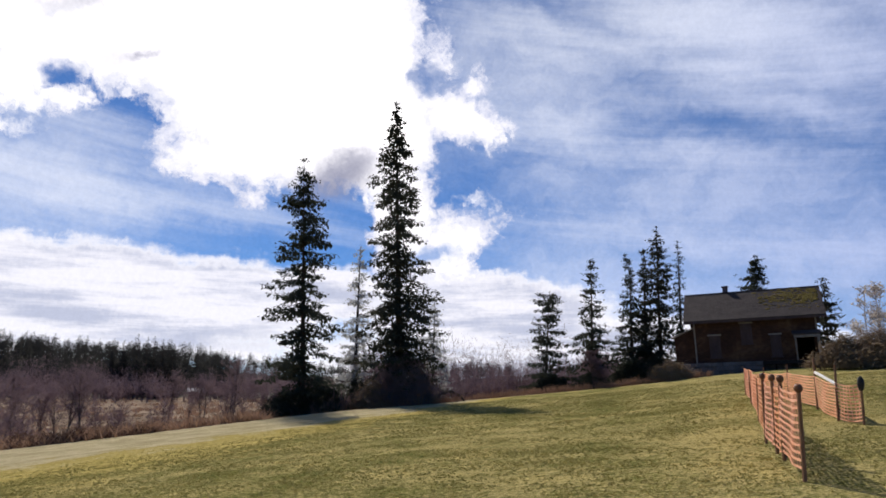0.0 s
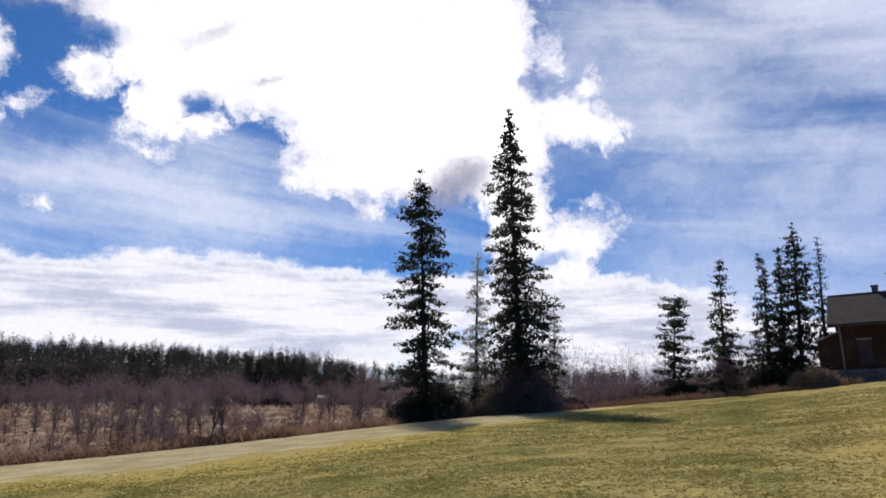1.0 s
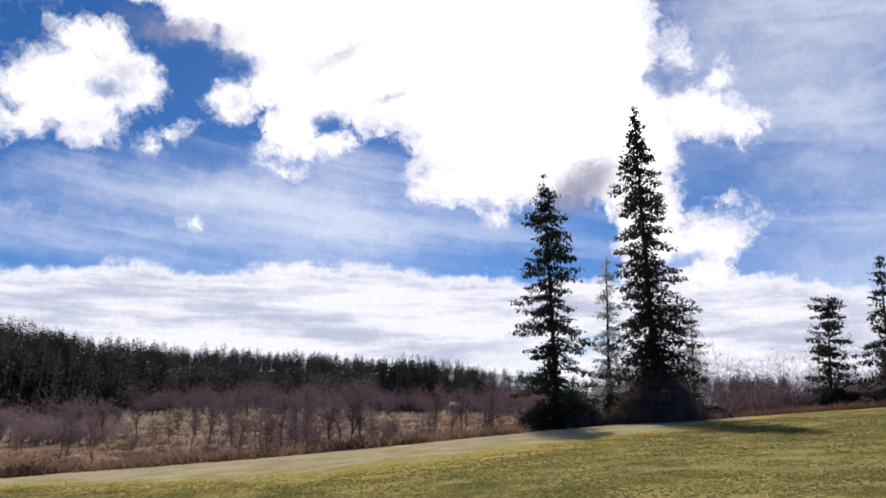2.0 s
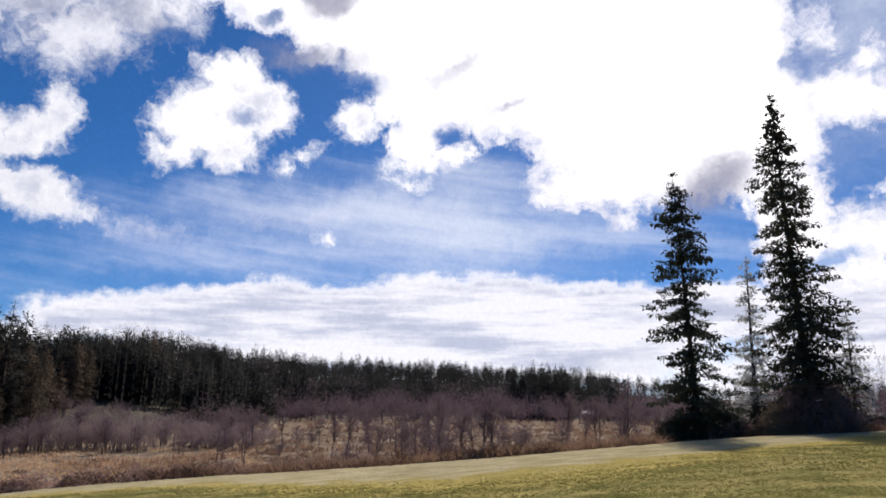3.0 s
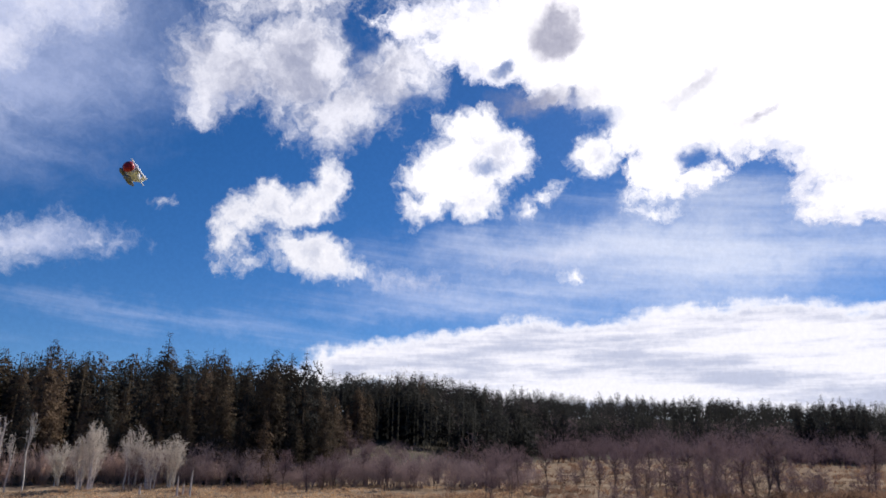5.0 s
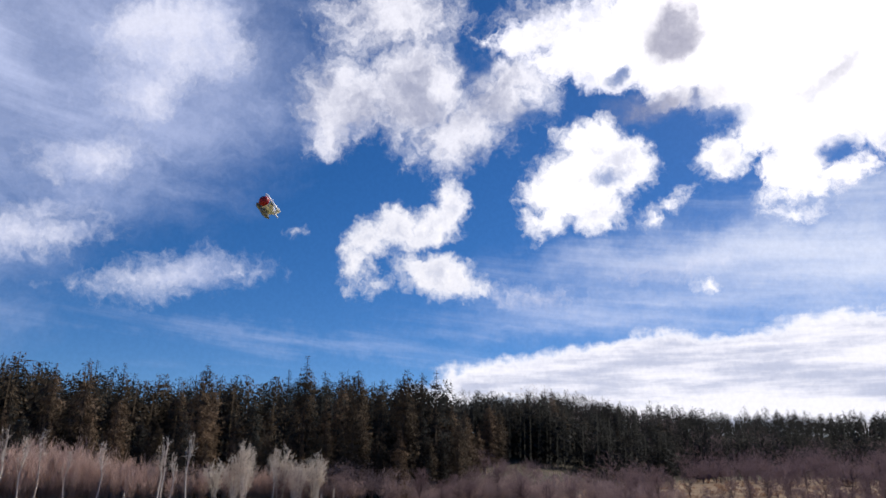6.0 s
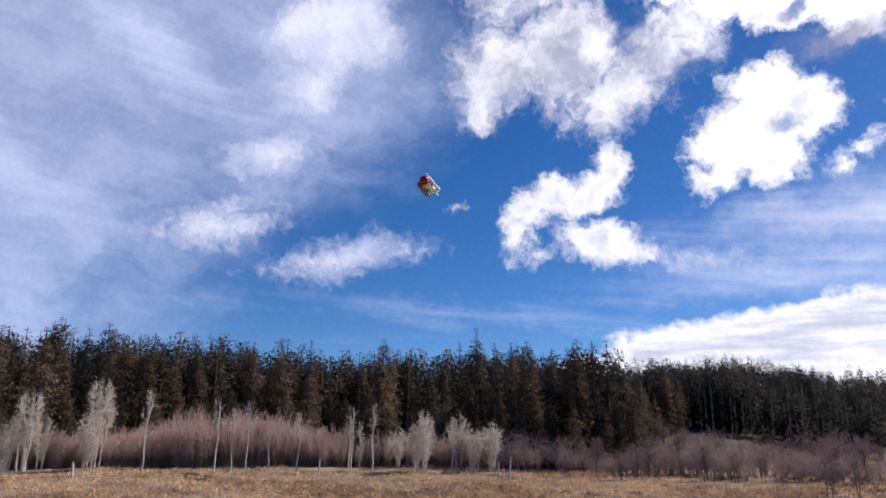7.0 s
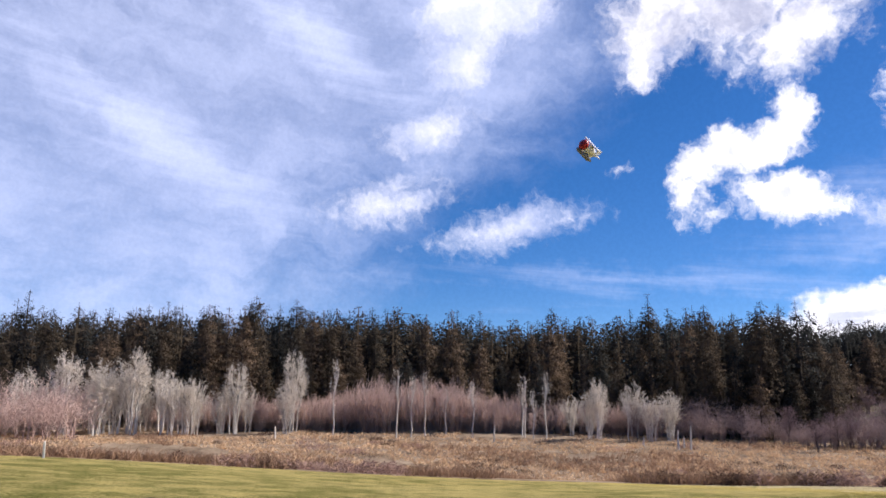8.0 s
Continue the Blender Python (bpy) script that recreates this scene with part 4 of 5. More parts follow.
# forest edge, lower in its dips
CREST = ((-134, -124, -113, -104, -95, -88, -70, -62), (0.66, 0.70, 0.87, 0.92, 0.82, 0.78, 0.85, 0.80))
for row, (d0, step) in enumerate(((136, 2.5), (144, 2.0), (154, 1.8), (168, 1.7))):
    az = -134.0
    while az < -62.8:
        az += step * rng.uniform(0.6, 1.4) * 0.85
        d = d0 + rng.uniform(-3.5, 3.5) + (max(0, az + 66) * 2.5)
        kind = FOREST_KINDS[4] if row == 0 and rng.random() < 0.5 else rng.choice(MIXED)
        stand_copy(kind, az, d, rng.uniform(0, 6.28), rng.choice((0.74, 0.80, 0.86, 0.92, 0.98, 1.06)) * rng.uniform(0.93, 1.07) * float(np.interp(az, CREST[0], CREST[1])), rng.uniform(0.76, 0.98))

for i in range(46):
    az = rng.uniform(-61.5, -44)
    stand_copy(rng.choice(MIXED), az, around(FAR, az) * rng.uniform(1.15, 1.45) + 25, rng.uniform(0, 6.28), rng.uniform(0.5, 0.72), rng.uniform(0.75, 0.95))
for i in range(9):
    stand_copy(rng.choice(DARK_KINDS), rng.uniform(-26.0, -21.0), rng.uniform(300, 325), rng.uniform(0, 6.28), rng.uniform(0.9, 1.15))


# the forest edge draws back toward the far hill
for i in range(26):
    u = (i + rng.random()) / 26
    stand_copy(rng.choice(MIXED), -63 + 10 * u, 152 + 120 * u + rng.uniform(-6, 6), rng.uniform(0, 6.28), rng.uniform(0.66, 0.84), rng.uniform(0.8, 1.0))
# single firs whose tips stand above the rest: bearing and height of the tip over the horizon
TALL_TIPS = [(-63.4, 5.85), (-64.6, 5.14), (-66.6, 5.12), (-69.8, 5.78), (-71.1, 5.15), (-75.4, 5.56), (-81.7, 5.73), (-87.6, 5.41), (-92.1, 5.1), (-96.3, 4.86), (-102.8, 6.19), (-104.1, 5.69), (-106.4, 5.98), (-109.6, 5.54), (-112.6, 5.58), (-114.6, 4.96), (-120.2, 4.23), (-121.9, 3.98)]
FAR_TIPS = [(-49.5, 3.75), (-32.4, 2.95), (-23.7, 2.95), (-23.0, 2.77), (-21.9, 2.65), (-21.1, 2.35), (-42.4, 2.94), (-17.5, 1.62)]
for tips, d0, kinds in ((TALL_TIPS, 152, MIXED), (FAR_TIPS, 296, DARK_KINDS)):
    for az, el in tips:
        d = d0 + rng.uniform(-6, 6)
        x, y = spot(az, d)
        kind = rng.choice(kinds)
        tall = (EYE + d * math.tan(radians(el)) - ground_z(x, y)) / max(v.co.z for v in kind.children[1].data.vertices)
        stand_copy(kind, az, d, rng.uniform(0, 6.28), min(tall, 1.05), tall / min(tall, 1.05))


# far woods, one mesh for each stretch
def far_tree(seed, widths, bare):
    """Vertices, faces and shading normals of a simple fir one metre high, its crown closed down to bare."""
    rng = random.Random(seed)
    crown = Soup()
    fir_crown(crown, rng, 20.0, widths, 0.45 + 0.55 * bare, 1.15, 3, bare, 0.4, 6)
    lean = np.array([crown.n[i] for i in range(len(crown.v))])
    crown.tube([Vector((0, 0, 0)), Vector((0, 0, 19.6))], [0.26, 0.04], 3)
    v = np.array([tuple(p) for p in crown.v]) / 20.0
    tris = [(f[0], f[k], f[k + 1]) for f in crown.f for k in range(1, len(f) - 1)]
    return v, np.array(tris), np.vstack([lean, np.tile((0.0, 0.0, 1.0), (len(v) - len(lean), 1))])


FAR_SHAPES = ([2.8, 3.1, 2.8, 2.3, 1.6, 0.9, 0.1], [2.4, 2.7, 2.8, 2.6, 2.1, 1.3, 0.3], [3.3, 3.5, 3.1, 2.6, 1.9, 1.1, 0.1],
              [2.0, 2.3, 2.3, 1.9, 1.4, 0.8, 0.1], [2.6, 3.2, 3.4, 3.2, 2.6, 1.6, 0.4])
FAR_TREES = [far_tree(k, w, 0.2) for k, w in enumerate(FAR_SHAPES)]
FAR_TOPS = [far_tree(k + 9, w, 0.48) for k, w in enumerate(FAR_SHAPES)]


def far_woods(name, seed, count, az0, az1, near, deep, tall, label, mat=None):
    rng = random.Random(seed)
    verts, faces, normals, at = [], [], [], 0
    for i in range(count):
        az = rng.uniform(az0, az1)
        d = around(FAR, az) * near + deep * rng.random()
        if d < 215 and name == "far_woods":
            continue
        x, y = spot(az, d)
        h = tall * rng.choice((0.7, 0.8, 0.88, 0.95, 1.0, 1.1)) * (1 + 0.3 * noise.noise((x * 0.02, y * 0.02, seed)))
        v, f, m = rng.choice(FAR_TREES if d < around(FAR, az) * near + 75 and name == "far_woods" else FAR_TOPS)
        t = rng.uniform(0, 6.28)
        turn = np.array(((math.cos(t), math.sin(t), 0), (-math.sin(t), math.cos(t), 0), (0, 0, 1)))
        wide = rng.uniform(1.05, 1.55)
        verts.append((v * (h * wide, h * wide, h)) @ turn + (x, y, ground_z(x, y)))
        normals.append(m @ turn)
        faces.append(f + at)
        at += len(v)
    verts, faces = np.vstack(verts), np.vstack(faces)
    me = bpy.data.meshes.new(name)
    me.vertices.add(len(verts))
    me.vertices.foreach_set("co", verts.ravel())
    me.loops.add(faces.size)
    me.loops.foreach_set("vertex_index", faces.ravel())
    me.polygons.add(len(faces))
    me.polygons.foreach_set("loop_start", np.arange(0, faces.size, 3))
    me.polygons.foreach_set("use_smooth", np.ones(len(faces), dtype=bool))
    me.update(calc_edges=True)
    me.normals_split_custom_set_from_vertices(np.vstack(normals))
    me.materials.append(mat or FAR_NEEDLES)
    return tagged(new(name, me), label, "forest", kind="stuff")


far_woods("far_woods", 71, 1750, -62, -17, 1.0, 175, 15.5, "dense dark firs covering the far hillside")
far_woods("far_woods", 72, 330, -19, 6, 1.2, 160, 13, "distant dark woods along the horizon")
far_woods("hill_woods", 73, 620, -136, -62.5, 1.28, 110, 19.5, "dark firs climbing the hill behind the forest edge")
far_woods("hill_woods", 74, 400, -136, -62.5, 1.22, 70, 18.5, "brownish firs on the hill behind the forest edge", FOREST)


def thicket(name, seed, clumps, az0, az1, d0, d1, low, high, mats, label, stems=26, width=0.035, spread=0.28, tips=3):
    """Leafless clumps: stems fanned out from one root, with finer tips."""
    rng = random.Random(seed)
    soup = Soup()
    for i in range(clumps):
        az, d = rng.uniform(az0, az1) + rng.gauss(0, 0.06 * (az1 - az0)), rng.uniform(d0, d1)
        x, y = spot(az, d)
        grow = 0.62 + 0.7 * max(0, noise.noise((x * 0.05, y * 0.05, seed)) + 0.35)
        h = rng.uniform(low, high) * min(grow, 1.15)
        foot = Vector((x, y, ground_z(x, y) - 0.1))
        for k in range(stems):
            t, r = rng.uniform(0, 6.28), math.sqrt(rng.random())
            out = Vector((math.cos(t) * r, math.sin(t) * r, 0))
            tall = h * (1 - 0.45 * r * r) * rng.uniform(0.8, 1.05)
            base = foot + out * (h * 0.10)
            tip = foot + out * (h * spread) + Vector((0, 0, tall))
            soup.sliver(base, tip, width * rng.uniform(0.7, 1.3), rng)
            soup.paint(0)
            for j in range(tips):
                p = base.lerp(tip, rng.uniform(0.35, 0.95))
                q = p + Vector((rng.gauss(0, h * 0.07), rng.gauss(0, h * 0.07), h * rng.uniform(0.08, 0.2)))
                soup.blade(p, q, width * 0.8, rng)
            soup.paint(1)
    return tagged(soup.make(name, mats), label, "thicket", kind="stuff")


thicket("sapling_thicket", 99, 210, -87, -69.5, 129, 137, 4.5, 6.5, [SAPLING, PINK_TWIGS], "reddish-grey bare saplings between pale alders", 20, 0.026, 0.24, 7)
thicket("sapling_thicket", 81, 430, -112, -86, 127, 135, 6.5, 9.0, [SAPLING, PINK_TWIGS], "reddish bare alder saplings before the forest", 18, 0.024, 0.20, 9)

def bare_clumps(name, seed, count, az0, az1, d0, d1, low, high, mat, label, twigs=90, width=0.03, slim=0.42):
    """Rounded leafless bushes and small trees, seen from far off as soft domes of twigs."""
    rng = random.Random(seed)
    soup = Soup()
    for i in range(count):
        az, d = rng.uniform(az0, az1) + rng.gauss(0, 0.03 * (az1 - az0)), rng.uniform(d0, d1)
        x, y = spot(az, d)
        h = rng.uniform(low, high) * (0.5 + 0.85 * max(0, noise.noise((x * 0.06, y * 0.06, seed)) + 0.4)) * rng.uniform(0.8, 1.15)
        foot = Vector((x, y, ground_z(x, y) - 0.1))
        wide = h * slim * rng.uniform(0.8, 1.25)
        for k in range(4):
            soup.sliver(foot + Vector((rng.gauss(0, 0.2), rng.gauss(0, 0.2), 0)), foot + Vector((rng.gauss(0, wide * 0.4), rng.gauss(0, wide * 0.4), h * rng.uniform(0.6, 0.9))), 0.05 + width, rng)
        for k in range(twigs):
            t, e, r = rng.uniform(0, 6.28), rng.uniform(-0.75, 1.0), rng.random() ** 0.45
            ring = math.sqrt(1 - e * e)
            out = Vector((math.cos(t) * ring, math.sin(t) * ring, e))
            p = foot + Vector((out.x * wide * r, out.y * wide * r, h * (0.52 + 0.44 * e * r)))
            way = (out * 0.5 + Vector((rng.gauss(0, 0.6), rng.gauss(0, 0.6), rng.gauss(0.6, 0.5)))).normalized()
            soup.blade(p - way * min(h * 0.09, 0.6), p + way * min(h * rng.uniform(0.04, 0.11), rng.uniform(0.4, 0.8)), width * rng.uniform(0.6, 1.3), rng)
    return tagged(soup.make(name, mat), label, "thicket", kind="stuff")


bare_clumps("sapling_thicket", 82, 150, -136, -117.5, 112, 130, 6.0, 9.0, PINK_TWIGS, "soft reddish bare saplings beside pale alders", 260, 0.022, 0.5)
bare_clumps("willow_thicket", 83, 210, -80, -46, 126, 140, 4.5, 7.0, WILLOW, "grey-purple bare willow thicket across the marsh", 230, 0.020)
bare_clumps("willow_thicket", 84, 26, -52, -24, 120, 230, 2.5, 5.5, TWIGS, "purple-brown bare brush in the marsh", 180, 0.025)
bare_clumps("willow_thicket", 85, 380, -54, -10, 235, 325, 7.0, 13.0, TWIGS, "bare purple woods below the far hill", 170, 0.055)
bare_clumps("willow_thicket", 80, 80, -68, -46, 138, 190, 3.5, 7.5, TWIGS, "bare purple-brown woods before the far firs", 230, 0.035)
bare_clumps("hillside_trees", 79, 130, -56, -20, 298, 345, 11.0, 18.0, TWIGS, "bare purple trees among the far firs", 170, 0.06)
thicket("hedge_thicket", 86, 220, -4, 19, 80, 110, 3.5, 6.0, [TWIGS, TWIGS], "bare brush behind the lawn's upper edge", 20, 0.03, 0.35)
bare_clumps("hedge_thicket", 89, 130, -6, 13, 112, 160, 7.0, 13.0, TWIGS, "thin bare trees in the distance", 110, 0.022, 0.3)
thicket("understorey_brush", 87, 150, -15.5, 1.5, 56.5, 61, 1.0, 2.6, [BRAMBLE, TWIGS], "brown brush under the tall firs", 22, 0.018, 0.5)
bare_clumps("understorey_brush", 96, 10, -5.2, -0.9, 57.3, 59.5, 4.0, 6.0, TWIGS, "brown leafless bush at a tall fir's foot", 420, 0.011, 0.38)
thicket("lawn_edge_weeds", 88, 420, -1, 21, 61.5, 66, 0.4, 1.1, [BRAMBLE, BRAMBLE], "low brown weeds along the lawn's edge", 10, 0.018, 0.6)


def scrub(name, seed, count, az0, az1, near, far, low, high, mat, label, blades=7, width=0.05, cut=-0.15, patch=0.09):
    """Tussocks and low canes scattered over the rough ground. near and far: metres past the lawn's edge."""
    rng = random.Random(seed)
    soup = Soup()
    for i in range(count):
        az = rng.uniform(az0, az1)
        d = around(EDGE, az) + near + (far - near) * rng.random()
        x, y = spot(az, d)
        if noise.noise((x * patch, y * patch, seed * 1.7)) < cut:
            continue
        foot = Vector((x, y, ground_z(x, y) - 0.05))
        h = rng.uniform(low, high)
        for k in range(blades):
            b = foot + Vector((rng.gauss(0, h * 0.5), rng.gauss(0, h * 0.5), 0))
            soup.blade(b, b + Vector((rng.gauss(0, h * 0.5), rng.gauss(0, h * 0.5), h * rng.uniform(0.6, 1.1))), width * rng.uniform(0.6, 1.4), rng)
    return tagged(soup.make(name, mat), label, "undergrowth", kind="stuff")


scrub("marsh_grass", 91, 14000, -130, -45, 5, 76, 0.25, 0.6, STRAW, "straw-coloured dead grass over the marsh", 6, 0.055, -0.32, 0.06)
scrub("marsh_grass", 92, 2600, -46, -14, 4, 110, 0.25, 0.6, RUSH, "brown dead rushes over the marsh", 6, 0.07)
scrub("marsh_brush", 95, 1500, -52, -12, 45, 220, 0.5, 1.3, BRAMBLE, "low brown brush far across the marsh", 8, 0.09)
scrub("bramble_bank", 93, 6500, -128, -14, 0.5, 9, 0.5, 1.1, BRAMBLE, "brown brambles on the bank below the lawn", 10, 0.028, 0.0, 0.07)
scrub("marsh_brush", 94, 9000, -128, -16, 7, 66, 0.35, 1.1, BRAMBLE, "dark brown brush scattered over the marsh", 9, 0.035, 0.20, 0.055)


def bramble_heaps(name, seed, count, az0, az1, near, far, wide, high, mat, label, canes=170, cut=0.0, patch=0.05):
    """Low domes of arching canes, each with its lit top and shaded foot."""
    rng = random.Random(seed)
    soup = Soup()
    for i in range(count):
        az = rng.uniform(az0, az1)
        d = around(EDGE, az) + near + (far - near) * rng.random()
        x, y = spot(az, d)
        if noise.noise((x * patch, y * patch, seed * 1.3)) < cut:
            continue
        foot = Vector((x, y, ground_z(x, y) - 0.1))
        w, h = wide * rng.uniform(0.5, 1.3), high * rng.uniform(0.5, 1.25)
        for k in range(canes):
            t, r = rng.uniform(0, 6.28), math.sqrt(rng.random())
            top = h * (1 - r * r) ** 0.6
            p = foot + Vector((math.cos(t) * r * w, math.sin(t) * r * w, top * rng.random() ** 0.6))
            a = rng.uniform(0, 6.28)
            q = p + Vector((math.cos(a) * 0.35, math.sin(a) * 0.35, rng.uniform(-0.1, 0.4))) * (0.5 + h * 0.5)
            soup.blade(p, q, rng.uniform(0.018, 0.035), rng)
    return tagged(soup.make(name, mat), label, "undergrowth", kind="stuff")


MAUVE = needle_material("mauve_canes", [(0.26, 0.165, 0.135), (0.52, 0.36, 0.30), (0.42, 0.28, 0.23)], 0.3)
DARK_CANES = needle_material("dark_canes", [(0.080, 0.048, 0.036), (0.19, 0.120, 0.088), (0.14, 0.09, 0.065)], 0.3)
bramble_heaps("bramble_heap", 121, 420, -124, -18, 0.5, 11, 1.5, 1.1, MAUVE, "mauve bramble heaps along the bank", 150, -0.12)
bramble_heaps("bramble_heap", 122, 460, -112, -22, 0.3, 9, 1.3, 0.9, DARK_CANES, "dark brown bramble heaps along the bank", 120, -0.18, 0.08)
bramble_heaps("bramble_heap", 123, 620, -128, -20, 9, 66, 1.5, 0.6, DARK_CANES, "dark tussocks scattered over the marsh", 90, 0.10, 0.09)
bramble_heaps("bramble_heap", 124, 120, -128, -70, 10, 60, 2.2, 0.8, MAUVE, "mauve brush patches in the marsh", 190, 0.10, 0.04)


# short blades standing up from the near lawn
def lawn_blades(name, seed, count, az0, az1, d0, d1, mat, label):
    rng = random.Random(seed)
    soup = Soup()
    for i in range(count):
        az = rng.uniform(az0, az1)
        d = d0 + (d1 - d0) * rng.random() ** 0.8
        share = d / around(EDGE, az) - dry_from(az) + rng.gauss(0, 0.035)
        if share > -0.07 or d > around(EDGE, az) - 0.5 or (az < -40 and d < 20):
            continue
        x, y = spot(az, d)
        if noise.noise((x * 0.7, y * 0.7, seed)) + rng.uniform(-0.4, 0.4) < -0.15:
            continue
        foot = Vector((x, y, ground_z(x, y) - 0.005))
        for k in range(3):
            b = foot + Vector((rng.gauss(0, 0.03), rng.gauss(0, 0.03), 0))
            soup.blade(b, b + Vector((rng.gauss(0, 0.035), rng.gauss(0, 0.035), rng.uniform(0.02, 0.045))), 0.007 + d * 0.0002, rng)
    return tagged(soup.make(name, mat), label, "grass", kind="stuff")


lawn_blades("grass_blades", 97, 80000, -62, 36, 7.5, 50, GRASS, "short green and straw-coloured grass of the lawn")


# ---- house ----
def make_house():
    house = new("house")
    house.matrix_world = pose(22.2, 62.1, 3.58, 0, -2.8, -25) @ Matrix.Diagonal((0.855, 1, 1, 1))
    depth, eave, ridge = 7.2, 3.72, 6.5
    u0, u1 = 0.9, 12.4
    openings = [(2.3, 3.4, 0.45, 2.35), (5.4, 6.5, 1.55, 3.3), (8.1, 9.1, 0.35, 2.2), (10.5, 12.05, -0.05, 2.15)]

    def siding(name, a, b, v, top, holes=(), flip=1):
        """Lapped boards with openings, as one wall."""
        bm = bmesh.new()
        rows = int(top / 0.2)
        for r in range(rows):
            z0, z1 = r * 0.2, r * 0.2 + 0.212
            cuts = sorted((h0, h1) for h0, h1, w0, w1 in holes if w0 < z1 - 0.05 and w1 > z0 + 0.05)
            at = a
            for h0, h1 in cuts + [(b, b)]:
                if h0 > at + 0.02:
                    made = block(bm, at, h0, v, v + 0.16, z0, z1)
                at = h1
        for vert in bm.verts:
            low = (vert.co.z / 0.2) % 1
            if vert.co.y < v + 0.05 and low < 0.03:
                vert.co.y -= 0.028
        return part(name, bm, SIDING, house)

    siding("front_wall", u0, u1, 0.45, eave, openings)
    bm = bmesh.new()
    block(bm, u0, u1, depth - 0.55, depth - 0.4, 0, eave)
    part("back_wall", bm, SIDING, house)
    for u in (u0, u1 - 0.15):
        bm = bmesh.new()
        ring = [bm.verts.new((u, y, z)) for y, z in ((0.62, 0), (depth - 0.56, 0), (depth - 0.56, eave), (depth / 2, ridge - 0.25), (0.62, eave))]
        face = bm.faces.new(ring)
        made = bmesh.ops.extrude_face_region(bm, geom=[face])
        bmesh.ops.translate(bm, vec=(0.15, 0, 0), verts=[g for g in made["geom"] if isinstance(g, bmesh.types.BMVert)])
        bmesh.ops.recalc_face_normals(bm, faces=bm.faces)
        part("gable_wall", bm, SIDING, house)
    for u in (u0 - 0.06, u1 - 0.10):
        bm = bmesh.new()
        block(bm, u, u + 0.16, 0.36, 0.6, 0.0, eave - 0.02, 0.01)
        part("corner_board", bm, TRIM, house)

    # boarded windows
    for h0, h1, w0, w1 in openings[:3]:
        win = new("window")
        win.parent = house
        tagged(win, "window closed with grey boards")
        bm = bmesh.new()
        count = 5
        for k in range(count):
            a = h0 + (h1 - h0) * k / count
            block(bm, a + 0.008, a + (h1 - h0) / count - 0.008, 0.47, 0.51, w0, w1 - random.Random(k).uniform(0, 0.03))
        part("boarding", bm, BOARDING, win)
        bm = bmesh.new()
        block(bm, h0 - 0.12, h1 + 0.12, 0.36, 0.5, w1, w1 + 0.14, 0.01)
        part("head_trim", bm, TRIM, win)
        bm = bmesh.new()
        block(bm, h0 - 0.08, h1 + 0.08, 0.34, 0.5, w0 - 0.1, w0, 0.01)
        part("sill", bm, BOARDING, win)
    # porch doorway
    porch = new("porch")
    porch.parent = house
    bm = bmesh.new()
    block(bm, 10.2, 12.5, -0.9, -0.72, 1.8, 2.02, 0.015)
    part("beam", bm, TRIM, porch, "pale weathered beam")
    for u in (10.25, 12.3):
        bm = bmesh.new()
        block(bm, u, u + 0.16, -0.89, -0.73, -0.5, 1.8, 0.015)
        part("post", bm, TRIM, porch)
    bm = bmesh.new()
    made = block(bm, 10.1, 12.6, -0.95, 0.44, 2.03, 2.11)
    for vert in bm.verts:
        if vert.co.y > 0:
            vert.co.z += 0.38
    part("porch_roof", bm, SHINGLE, porch)
    bm = bmesh.new()
    block(bm, 7.2, 12.6, -1.0, 0.42, -0.35, -0.06)
    part("deck", bm, DARK, porch, "dark rotting deck boards")
    for k in range(6):
        bm = bmesh.new()
        block(bm, 7.25 + k * 1.04, 7.37 + k * 1.04, -0.95, -0.83, -1.4, -0.35)
        part("deck_post", bm, DARK, porch)

    # roof in shingle courses
    run = depth / 2 + 0.12
    rise = ridge - eave + 0.05
    slope = math.atan2(rise, run)
    length = math.hypot(run, rise)
    for side in (0, 1):
        bm = bmesh.new()
        courses = 22
        rr = random.Random(side)
        for c in range(courses):
            s0 = length * c / courses
            s1 = length * (c + 1) / courses + 0.05
            at = -0.05
            while at < 13.3:
                wide = rr.uniform(0.5, 1.1)
                lift = rr.uniform(0, 0.012)
                block(bm, at, min(at + wide, 13.35), s0, s1, 0.02 + lift, 0.07 + lift)
                at += wide + 0.006
        block(bm, -0.05, 13.35, -0.03, length, -0.09, 0.03)
        turn = Matrix.Translation((0, -0.12, eave - 0.05)) @ Matrix.Rotation(slope, 4, "X")
        if side:
            turn = Matrix.Translation((13.3, depth + 0.12, eave - 0.05)) @ Matrix.Rotation(math.pi, 4, "Z") @ Matrix.Rotation(slope, 4, "X")
        bmesh.ops.transform(bm, matrix=turn, verts=bm.verts)
        roof = part("roof", bm, SHINGLE, house)
        if side == 0:
            moss = bmesh.new()
            for k in range(420):
                u = 12.9 - abs(rr.gauss(0, 2.6))
                s = length * (0.68 + rr.gauss(0, 0.17))
                if not (7.0 < u < 13.0 and 0.2 < s < length - 0.1):
                    continue
                size = rr.uniform(0.06, 0.18)
                bmesh.ops.create_icosphere(moss, subdivisions=1, radius=1, matrix=turn @ Matrix.Translation((u, s, 0.07)) @ Matrix.Diagonal((size * 1.5, size * 0.7, size * 0.32, 1)))
            tagged(part("moss", moss, MOSS, roof, "yellow-green moss clumps"), kind="stuff")
    bm = bmesh.new()
    block(bm, -0.05, 13.35, depth / 2 - 0.12, depth / 2 + 0.12, ridge + 0.02, ridge + 0.1, 0.03)
    ridge_cap = part("ridge_cap", bm, SHINGLE, house)
    bm = bmesh.new()
